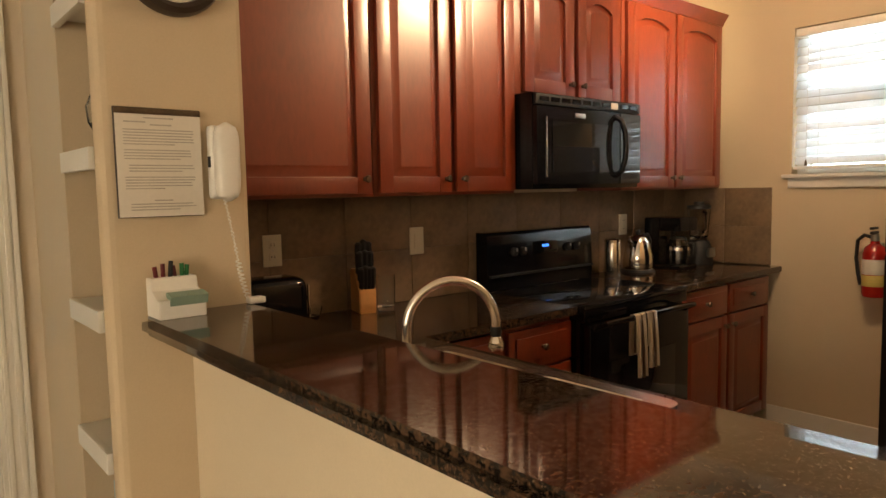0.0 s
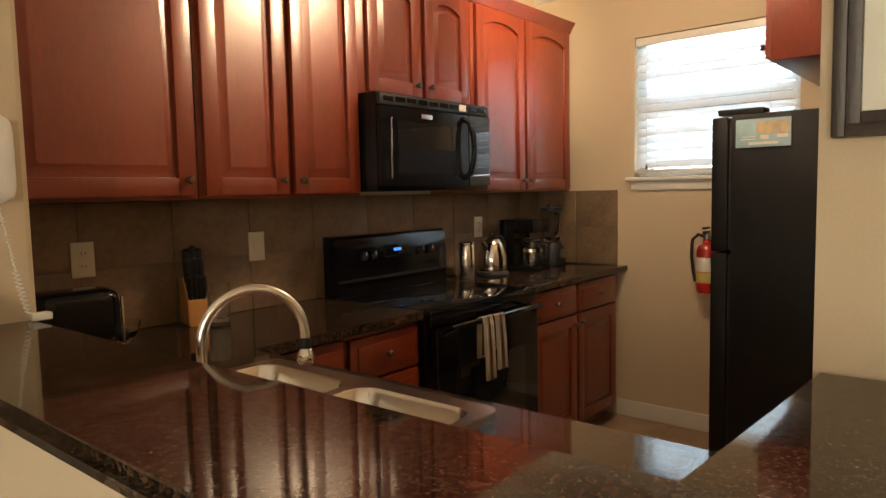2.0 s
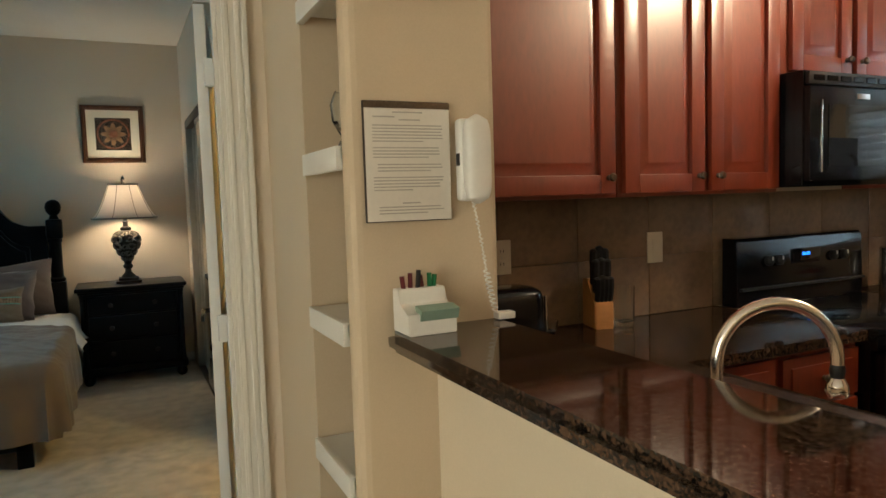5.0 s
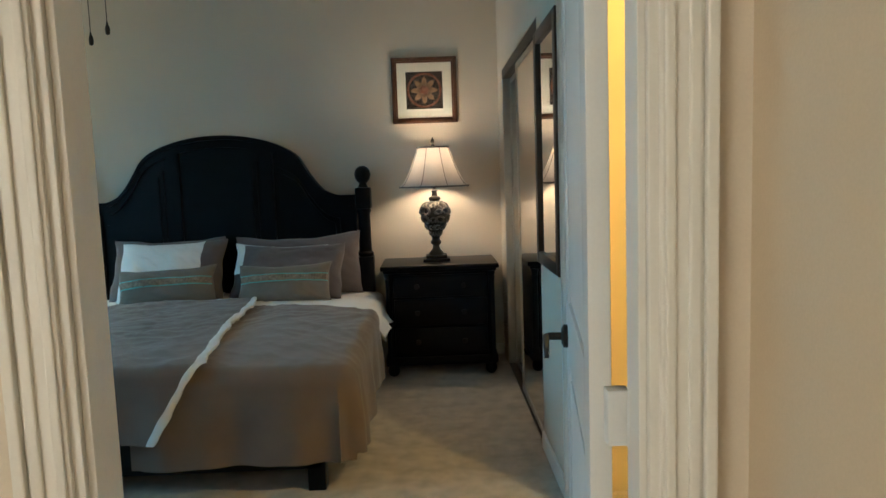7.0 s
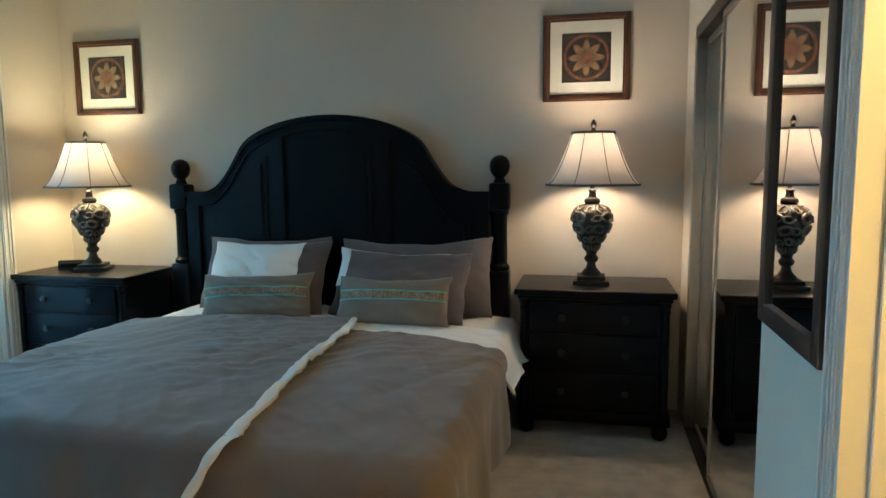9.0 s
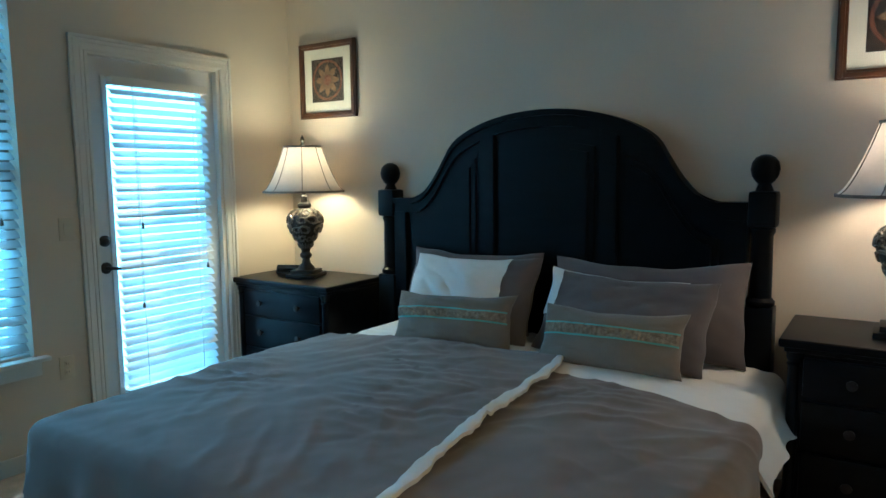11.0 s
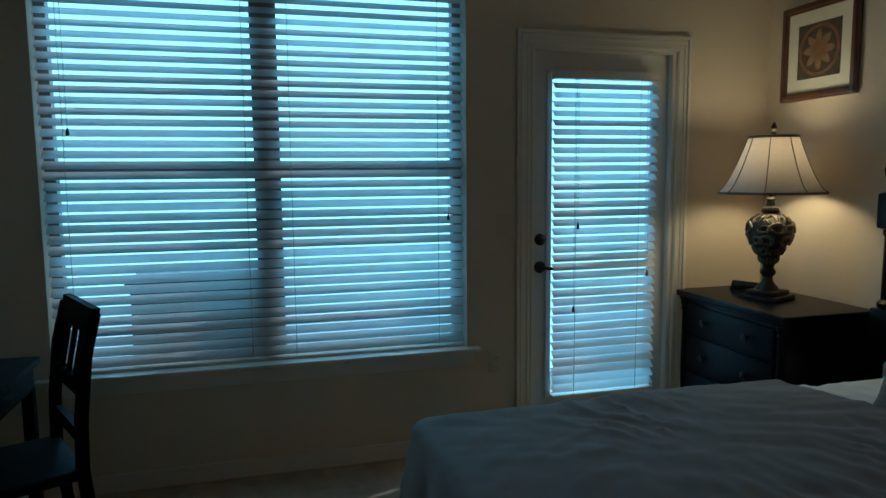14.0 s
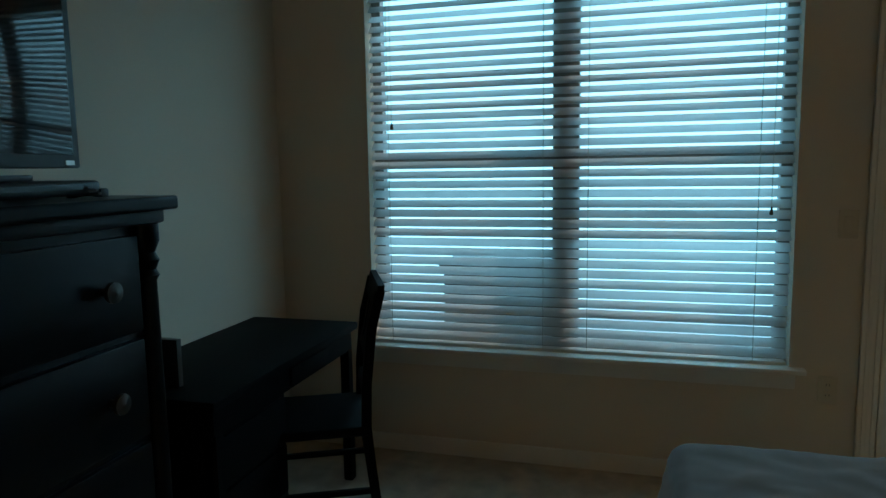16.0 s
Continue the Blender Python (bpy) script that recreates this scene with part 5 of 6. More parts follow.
part("floor_track", box((-0.043, -0.775, 0.0005), (0.043, 0.775, 0.010), 0.002), "bronze", tk)
part("side_jamb", box((-0.043, 0.745, 0.010), (0.043, 0.775, 2.035), 0.002), "alum", tk)
for y0, y1, dx in ((4.870, 5.760, 0.022), (5.690, 6.380, 0.062)):
    o = thing("closet_door", "sliding mirror closet door in a metal frame", "door", (XR + dx, (y0 + y1) / 2, 0.012), 0, "closet doors", "structure")
    hw = (y1 - y0) / 2
    bm = bmesh.new()
    for a, b, z0, z1 in ((-hw, -hw + 0.022, 0, 2.02), (hw - 0.022, hw, 0, 2.02), (-hw + 0.022, hw - 0.022, 0, 0.03), (-hw + 0.022, hw - 0.022, 1.99, 2.02)):
        add_box(bm, (-0.010, a, z0), (0.010, b, z1), 0.003)
    part("frame", bm, "alum", o)
    part("mirror", box((-0.004, -hw + 0.021, 0.029), (0.003, hw - 0.021, 1.991)), "mirror", o)

c = thing("wall_mirror", "tall hanging mirror in a dark walnut frame", "picture", (XR - 0.002, 4.53, 1.475))
bm = bmesh.new()
for y0, y1, z0, z1 in ((-0.27, -0.215, -0.53, 0.53), (0.215, 0.27, -0.53, 0.53), (-0.215, 0.215, -0.53, -0.475), (-0.215, 0.215, 0.475, 0.53)):
    add_box(bm, (-0.026, y0, z0), (0, y1, z1), 0.006)
part("frame", bm, "darkframe", c)
part("glass", box((-0.012, -0.216, -0.476), (-0.004, 0.216, 0.476)), "mirror", c)

wall_plate((XW, 5.10, 0.455), 90, "ivory outlet plate under the window", "outlet")
wall_plate((XW, 5.145, 1.15), 90, "ivory switch plate beside the patio door", "switch")


# ---- bedroom: bed ----
BX, HY = -1.22, 6.60
bed = thing("bed", "black wooden king bed with arched panel headboard", "bed", (BX, HY, 0))


def arch_z(x, half, low, high):
    u = abs(x) / half
    if u < 0.59:
        return low + (high - low) * (0.30 + 0.70 * math.sqrt(max(0, 1 - (u / 0.668) ** 2)))
    k = (u - 0.59) / 0.41
    z0 = low + (high - low) * (0.30 + 0.70 * math.sqrt(1 - (0.59 / 0.668) ** 2))
    return low + (z0 - low) * (1 - min(1, k / 0.62)) ** 1.7


HALF, LO, HI = 0.975, 1.265, 1.725


def arched(bm, x0, x1, z0, off, y0, y1, n=40):
    xs = [x0 + (x1 - x0) * k / n for k in range(n + 1)]
    return add_prism(bm, [(x0, z0)] + [(x, arch_z(x, HALF, LO, HI) + off) for x in xs] + [(x1, z0)], y0, y1, "y", 0.004)


bm = bmesh.new()
arched(bm, -HALF, HALF, 0.30, -0.05, 0.0, 0.040)
part("headboard_panel", bm, "furniture", bed)
bm = bmesh.new()
xs = [-HALF + 2 * HALF * k / 60 for k in range(61)]
pts = [(x, arch_z(x, HALF, LO, HI)) for x in xs]
for w, y0, y1 in ((0.030, -0.040, 0.055), (0.085, -0.022, 0.045)):
    add_prism(bm, pts + [(x, z - w) for x, z in reversed(pts)], y0, y1, "y", 0.006)
part("top_moulding", bm, "furniture", bed)
for x0, x1 in ((-HALF, -HALF + 0.09), (-0.385, -0.295), (0.295, 0.385), (HALF - 0.09, HALF)):
    bm = bmesh.new()
    arched(bm, x0, x1, 0.30, -0.08, -0.026, 0.001, 6)
    part("stile", bm, "furniture", bed)
for x0, x1 in ((-0.855, -0.415), (-0.265, 0.265), (0.415, 0.855)):
    bm = bmesh.new()
    arched(bm, x0, x1, 0.34, -0.165, -0.014, 0.001, 16)
    arched(bm, x0 + 0.03, x1 - 0.03, 0.37, -0.200, -0.028, -0.013, 16)
    part("raised_panel", bm, "furniture", bed)
for sx in (-1, 1):
    px = sx * 1.030
    po = part("post", lathe([(0.050, 0.80), (0.060, 0.815), (0.060, 0.83), (0.046, 0.845), (0.044, 1.12), (0.052, 1.135), (0.052, 1.15), (0.040, 1.16)], (px, 0.02, 0)), "furniture", bed)
    part("lower_block", box((px - 0.060, -0.040, 0.0), (px + 0.060, 0.080, 0.805), 0.008), "furniture", po)
    bm = box((px - 0.058, -0.038, 1.155), (px + 0.058, 0.078, 1.315), 0.018)
    part("upper_block", bm, "furniture", po)
    part("ball", lathe([(0.040, 1.31), (0.030, 1.335), (0.026, 1.345), (0.040, 1.358), (0.054, 1.380), (0.060, 1.410), (0.054, 1.440), (0.040, 1.460), (0.018, 1.472), (0.0, 1.474)], (px, 0.02, 0)), "furniture", po)
for sx in (-1, 1):
    part("side_rail", box((sx * 0.985 - 0.02, -2.09, 0.17), (sx * 0.985 + 0.02, -0.04, 0.36), 0.006), "furniture", bed)
part("foot_rail", box((-1.005, -2.13, 0.10), (1.005, -2.09, 0.34), 0.006), "furniture", bed)
for sx in (-1, 1):
    part("foot_leg", box((sx * 0.98 - 0.04, -2.13, 0.0), (sx * 0.98 + 0.04, -2.06, 0.30), 0.006), "furniture", bed)
ms = thing("mattress", "king mattress under a white fitted sheet", "mattress", (BX + 0.12, HY - 1.06, 0.30))
part("ticking", box((-0.955, -1.02, 0), (0.955, 1.02, 0.245), 0.05, 4), "linen", ms)


def fold(x, y):
    """Creases of the bedding, slow and fine."""
    wx, wy = x + 0.16 * noise.noise(Vector((x * 1.4, y * 1.4, 3.3))), y + 0.16 * noise.noise(Vector((x * 1.4, y * 1.4, 8.3)))
    a = noise.noise(Vector((x * 1.7, y * 1.3, 1.7))) * 0.016
    head = min(1, max(0, (y - 5.0) / 0.6))
    some = min(1, max(0, noise.noise(Vector((x * 1.5, y * 1.9, 11.1))) + 0.30) * 2.2)
    more = min(1, max(0, noise.noise(Vector((x * 1.8 + 4, y * 1.4, 21.7))) + 0.25) * 2.2)
    b = 0.012 * head * more * (1 - abs(noise.noise(Vector((wx * 2.6 + wy * 1.8, wy * 10 - wx * 3.4, 5.1))))) ** 5
    c = 0.009 * some * (1 - abs(noise.noise(Vector(((wx + wy) * 8.5, (wx - wy) * 2.2, 2.4))))) ** 6
    d = 0.0075 * (1 - some * 0.6) * noise.noise(Vector((wx * 12 - wy * 5, wy * 3.2 + wx * 1.5, 6.2)))
    e = -0.009 * more * (1 - abs(noise.noise(Vector((wx * 3.4 - wy * 2.0, wy * 1.2 + wx * 0.6, 2.4))))) ** 9
    rim = min(1, max(0, (x + 0.50) / 0.30)) * (1 if x < 0.4 else 0)
    f = 0.010 * rim * head * (noise.noise(Vector((wx * 4, wy * 8 + wx * 5, 7.7))) + 0.4 * noise.noise(Vector((wx * 7, wy * 17 - wx * 6, 1.2))))
    return a + b + c + d + e + f + noise.noise(Vector((x * 26, y * 19, 4.3))) * 0.0018


TOPZ = 0.575
BED_L, BED_R, BED_F, BED_H = -2.06, -0.12, 4.50, 5.90


def drape_wave(cx, cy, over_x, over_f):
    """How far the hanging cloth swings out, along the rim of the bed."""
    turn = math.atan2(over_f, abs(over_x)) if over_x and over_f else 0
    s = (cy - BED_F) + (cx - BED_R)
    return 0.017 * math.sin(s * 15 + 3.5 * turn + 1.6 * math.sin(s * 4.1)) + 0.006 * math.sin(s * 31 + turn * 5)


def cloth(x_left, x_right, y_foot, y_head, hem_l, hem_r, hem_f, lift, flare=0.16, step=0.017, slant=0.0):
    """A sheet of cloth over the bed with its sides hanging down; hems in metres of height."""
    bm = bmesh.new()
    drop_l, drop_r, drop_f = (TOPZ + lift - h if h is not None else 0 for h in (hem_l, hem_r, hem_f))
    us = np.arange(x_left - drop_l, x_right + drop_r + step, step)
    vs = np.arange(y_foot - drop_f, y_head + step, step)
    grid = []
    for v0 in vs:
        row = []
        for u in us:
            v = v0 - slant * max(0, (v0 - 4.9) / (y_head - 4.9)) * min(1, max(0, (u - x_left) / (x_right - x_left))) ** 2.2
            over_x = max(0, u - x_right) - max(0, x_left - u)
            over_f = max(0, y_foot - v)
            d = max(abs(over_x), over_f)
            cx, cy = min(max(u, x_left), x_right), max(v, y_foot)
            r = 0.085
            if d > 0:
                hyp = math.hypot(over_x, over_f)
                dx, dy = over_x / hyp, -over_f / hyp
                if d < r * math.pi / 2:
                    out, down = r * math.sin(d / r), r * (1 - math.cos(d / r))
                else:
                    rest = d - r * math.pi / 2
                    out, down = r + rest * flare, r + rest * 0.985
                wv = drape_wave(cx, cy, over_x, over_f) * min(1, max(0, d - 0.06) * 4)
                x, y, z = cx + dx * (out + wv), cy + dy * (out + wv), TOPZ + lift - down
            else:
                x, y, z = u, v, TOPZ + lift
            damp = 1 if d == 0 else max(0.45, 1 - d * 2)
            z += fold(u, v) * damp
            edge = min(u - x_left, x_right - u, v - y_foot)
            z += 0.018 * min(1, max(0, edge) / 0.5)
            row.append(bm.verts.new((x, y, max(z, 0.05))))
        grid.append(row)
    for p, q in zip(grid, grid[1:]):
        for k in range(len(p) - 1):
            bm.faces.new((p[k], p[k + 1], q[k + 1], q[k]))
    bmesh.ops.recalc_face_normals(bm, faces=bm.faces[:])
    bmesh.ops.solidify(bm, geom=bm.faces[:], thickness=0.012)
    return bm


t = thing("bed_sheet", "white cotton sheet folded over the mattress", "sheet", (0, 0, 0))
part("sheet", cloth(BED_L + 0.01, BED_R - 0.01, 5.62, 6.42, 0.36, 0.36, None, -0.010, 0.62), "linen", t)
t = thing("duvet", "rumpled taupe grey duvet with a white edge band", "duvet", (0, 0, 0))
part("lower_layer", cloth(-1.02, BED_R, BED_F, BED_H - 0.03, None, 0.13, 0.10, 0.0, 0.03, 0.015, 0.13), "duvet", t)


def band_x(y):
    if y < BED_F:
        return -0.715 - 0.55 * (BED_F - y)
    return -0.715 - 0.175 * ((y - 4.5) / 1.6) ** 0.7 + 0.006 * math.sin(y * 8) + 0.003 * math.sin(y * 19)


def upper_layer():
    """The half that lies over the other, cut along the white band."""
    bm = bmesh.new()
    ny, nx = 120, 104
    grid = []
    for j in range(ny + 1):
        v0 = BED_F - 0.36 + (BED_H + 0.36 - BED_F) * j / ny
        row = []
        v = v0
        xr = band_x(v)
        xl = BED_L - 0.42
        for k in range(nx + 1):
            u = xl + (xr - xl) * k / nx
            v = v0 + 0.12 * max(0, (v0 - 5.0) / (BED_H - 5.0)) * min(1, max(0, (u + 2.05) / 1.15))
            over_x, over_f = max(0, BED_L - u), max(0, BED_F - v)
            d, r = max(over_x, over_f), 0.06
            cx, cy = max(u, BED_L), max(v, BED_F)
            x, y, z = u, v, TOPZ + 0.024
            if d > 0:
                hyp = math.hypot(over_x, over_f)
                dx, dy = -over_x / hyp, -over_f / hyp
                if d < r * math.pi / 2:
                    out, down = r * math.sin(d / r), r * (1 - math.cos(d / r))
                else:
                    out, down = r + (d - r * math.pi / 2) * 0.16, r + (d - r * math.pi / 2) * 0.985
                wv = drape_wave(cx, cy, over_x, over_f) * min(1, max(0, d - 0.06) * 4)
                x, y, z = cx + dx * (out + 0.026 + wv), cy + dy * (out + 0.026 + wv), TOPZ + 0.024 - down
            z += fold(u * 1.1 + 3, v * 1.1) * (1 if d == 0 else max(0.3, 1 - d * 3)) + 0.018 * min(1, max(0, min(u - BED_L, v - BED_F)) / 0.5)
            row.append(bm.verts.new((x, y, max(z, 0.06))))
        grid.append(row)
    for p, q in zip(grid, grid[1:]):
        for k in range(nx):
            bm.faces.new((p[k], p[k + 1], q[k + 1], q[k]))
    edge = [(row[-1].co.copy(), row[-3].co.copy()) for row in grid]
    bmesh.ops.recalc_face_normals(bm, faces=bm.faces[:])
    bmesh.ops.solidify(bm, geom=bm.faces[:], thickness=0.014)
    return bm, edge


bm, edge = upper_layer()
up = part("upper_layer", bm, "duvet", t)
bm = bmesh.new()
rows = []
for i, (p, q) in enumerate(edge):
    w = 0.017 + 0.003 * math.sin(i * 0.31) + 0.002 * math.sin(i * 1.1)
    o = (p - q).normalized()
    n = Vector((0, 0, 1)) if p.y > BED_F - 0.01 else Vector((0, -1, 0))
    rows.append([bm.verts.new(p + o * a + n * b) for a, b in ((-w, 0.002), (-w * 0.6, 0.004 + 0.001 * math.sin(i * 1.3)), (w * 0.7, 0.0045 + 0.0015 * math.sin(i * 0.8)), (w * 1.3, 0.001), (w * 1.3, -0.012))])
for p, q in zip(rows, rows[1:]):
    for k in range(4):
        bm.faces.new((p[k], p[k + 1], q[k + 1], q[k]))
part("edge_band", bm, "linen", t, "white edge band")


def cushion_point(w, h, d, u, v, seed, side):
    """A point on a stuffed cushion: thin drawn edges, pointed corners, creases out of the corners."""
    bulge = max(0, (1 - abs(u) ** 2.2) * (1 - abs(v) ** 2.4)) ** 0.56
    ex = 1 - 0.055 * (1 - v * v) * abs(u) ** 3
    ez = 1 - 0.095 * (1 - u * u) * abs(v) ** 3
    wr = noise.noise(Vector((u * 1.9 + seed, v * 1.7, seed * 1.7))) * 0.26
    cu, cv = (1 - abs(u)) * w, (1 - abs(v)) * h
    ang = math.atan2(cv, cu + 1e-6)
    ray = max(0, 1 - math.hypot(cu, cv) / (0.42 * w))
    wr += 0.20 * ray * noise.noise(Vector((ang * 5.5, seed + (3 if u > 0 else 0) + (7 if v > 0 else 0), side)))
    wr -= 0.13 * (1 - abs(noise.noise(Vector((u * 3.1 + v * 2.0 + seed, v * 1.3 - u, side * 2.0))))) ** 7
    wr += 0.07 * noise.noise(Vector((u * 6.5 + v * 3.0, v * 5.0 - u * 2.0, seed + side)))
    dz = 0.030 * h * noise.noise(Vector((u * 2.6, seed * 2.1, 0.5))) * (0.4 + 0.6 * max(0, v)) - 0.035 * h * (1 - u * u) * max(0, v)
    dx = 0.016 * w * noise.noise(Vector((v * 2.4, seed * 3.3, 1.5))) * abs(u)
    return (u * w / 2 * ex + dx, side * (0.004 + d / 2 * bulge * (1 + wr)), v * h / 2 * ez + dz)


def cushion(w, h, d, seed, n=34):
    """A stuffed cushion in the xz plane, thick along y."""
    bm = bmesh.new()
    vs = [[[bm.verts.new(cushion_point(w, h, d, 2 * i / n - 1, 2 * j / n - 1, seed, side)) for i in range(n + 1)] for j in range(n + 1)] for side in (-1, 1)]
    for s in (0, 1):
        for j in range(n):
            for i in range(n):
                q = (vs[s][j][i], vs[s][j][i + 1], vs[s][j + 1][i + 1], vs[s][j + 1][i])
                bm.faces.new(q if s == 0 else tuple(reversed(q)))
    rim = [(0, i) for i in range(n)] + [(j, n) for j in range(n)] + [(n, n - i) for i in range(n)] + [(n - j, 0) for j in range(n)]
    for (a, b), (e, f) in zip(rim, rim[1:] + rim[:1]):
        bm.faces.new((vs[0][a][b], vs[1][a][b], vs[1][e][f], vs[0][e][f]))
    return bm


def flat_on_cushion(w, h, d, u0, u1, v0, v1, seed, lift=0.004, pleat=0.0):
    """A patch that follows the front of a cushion."""
    bm = bmesh.new()
    g = []
    cols = 160 if pleat else 56
    for j in range(35):
        row = []
        for i in range(cols + 1):
            x, y, z = cushion_point(w, h, d, u0 + (u1 - u0) * i / cols, v0 + (v1 - v0) * j / 34, seed, -1)
            row.append(bm.verts.new((x, y - lift - pleat * (0.5 + 0.5 * math.sin(i * 1.25 + 0.9 * math.sin(j * 0.8 + i * 0.21))), z)))
        g.append(row)
    for p, q in zip(g, g[1:]):
        for k in range(cols):
            bm.faces.new((p[k], p[k + 1], q[k + 1], q[k]))
    return bm


def pillow(name, label, x, y, z, w, h, d, material, lean, rz, seed, patches=(), roll=0):
    """z: the height of the lower edge. patches: (u0, u1, v0, v1, material, name)."""
    o = thing(name, label, "pillow", (x, y, z), rz, "pillows on the bed")
    at = pose(0, 0, h / 2 * math.cos(radians(lean)), -lean, roll, 0)
    body = part("cover", cushion(w, h, d, seed), material, o, "", at)
    for u0, u1, v0, v1, mt, nm in patches:
        part(nm, flat_on_cushion(w, h, d, u0, u1, v0, v1, seed, 0.004 if v1 - v0 < 0.5 else 0.009, 0.006 if mt == "ruche" else 0.0), mt, body)
    return o


pillow("sham_pillow", "large dark grey sham pillow leaning on the headboard", -1.59, 6.43, 0.565, 0.80, 0.47, 0.20, "sham", 24, 0, 1.3)
pillow("sham_pillow", "large dark grey sham pillow leaning on the headboard", -0.655, 6.43, 0.565, 0.90, 0.47, 0.20, "sham", 24, 2, 4.1, (), -1)
pillow("bed_pillow", "white pillow with a dark grey end panel", -1.505, 6.29, 0.575, 0.73, 0.465, 0.22, "sham", 29, 1, 2.6, [(-0.995, 0.62, -0.995, 0.995, "linen", "front_panel")], -1)
pillow("bed_pillow", "dark grey pillow with a white end panel", -0.70, 6.28, 0.575, 0.78, 0.43, 0.20, "sham", 32, -2, 7.9, [(-0.985, -0.80, -0.2, 0.985, "linen", "end_panel"), (-0.80, 0.70, 0.93, 0.985, "linen", "piped_edge")], 1)
RIB = [(-0.975, 0.975, -0.02, 0.30, "ruche", "ruched_band"), (-0.98, 0.98, 0.30, 0.36, "teal", "ribbon"), (-0.98, 0.98, -0.08, -0.02, "teal", "ribbon")]
pillow("bolster_pillow", "small taupe bolster pillow with teal ruched band", -1.465, 6.07, 0.578, 0.64, 0.27, 0.17, "bolster", 22, 4, 3.4, RIB, -2)
pillow("bolster_pillow", "small taupe bolster pillow with teal ruched band", -0.69, 6.09, 0.578, 0.62, 0.27, 0.17, "bolster", 24, 1, 8.8, RIB, -0.5)


# ---- bedroom: nightstands, lamps, pictures ----
def nightstand():
    n = thing("nightstand", "black wooden nightstand with three drawers", "nightstand", (0.35, 6.42, 0), 0, "nightstands beside the bed")
    w, d = 0.375, 0.245
    part("top", box((-w - 0.03, -d - 0.03, 0.742), (w + 0.03, d, 0.775), 0.009, 3), "furniture", n)
    part("top_moulding", box((-w - 0.012, -d - 0.012, 0.722), (w + 0.012, d, 0.743), 0.006), "furniture", n)
    part("carcass", box((-w, -d + 0.012, 0.085), (w, d, 0.723), 0.004), "furniture", n)
    part("base_moulding", box((-w - 0.014, -d - 0.006, 0.075), (w + 0.014, d, 0.135), 0.010), "furniture", n)
    for x in (-1, 1):
        part("column", lathe([(0.026, 0.135), (0.026, 0.16), (0.019, 0.175), (0.021, 0.40), (0.019, 0.66), (0.026, 0.675), (0.020, 0.685), (0.027, 0.70), (0.027, 0.722)], (x * (w - 0.022), -d + 0.012, 0), 20), "furniture", n)
        for y in (-d + 0.03, d - 0.04):
            part("foot", lathe([(0.020, 0), (0.034, 0.012), (0.042, 0.035), (0.036, 0.060), (0.030, 0.075)], (x * (w - 0.035), y, 0), 18), "furniture", n)
    for z0, z1 in ((0.555, 0.705), (0.355, 0.540), (0.150, 0.340)):
        dr = part("drawer", box((-w + 0.055, -d - 0.006, z0), (w - 0.055, -d + 0.014, z1), 0.006), "furniture", n)
        for x in (-0.16, 0.16):
            part("knob", lathe([(0.008, 0.0), (0.009, -0.014), (0.019, -0.022), (0.019, -0.030), (0.0, -0.034)], (x, -d - 0.006, (z0 + z1) / 2), 14, "y"), "bronze", dr)
    return n


ns = nightstand()
copy_thing(ns, pose(-2.755, 6.42, 0))


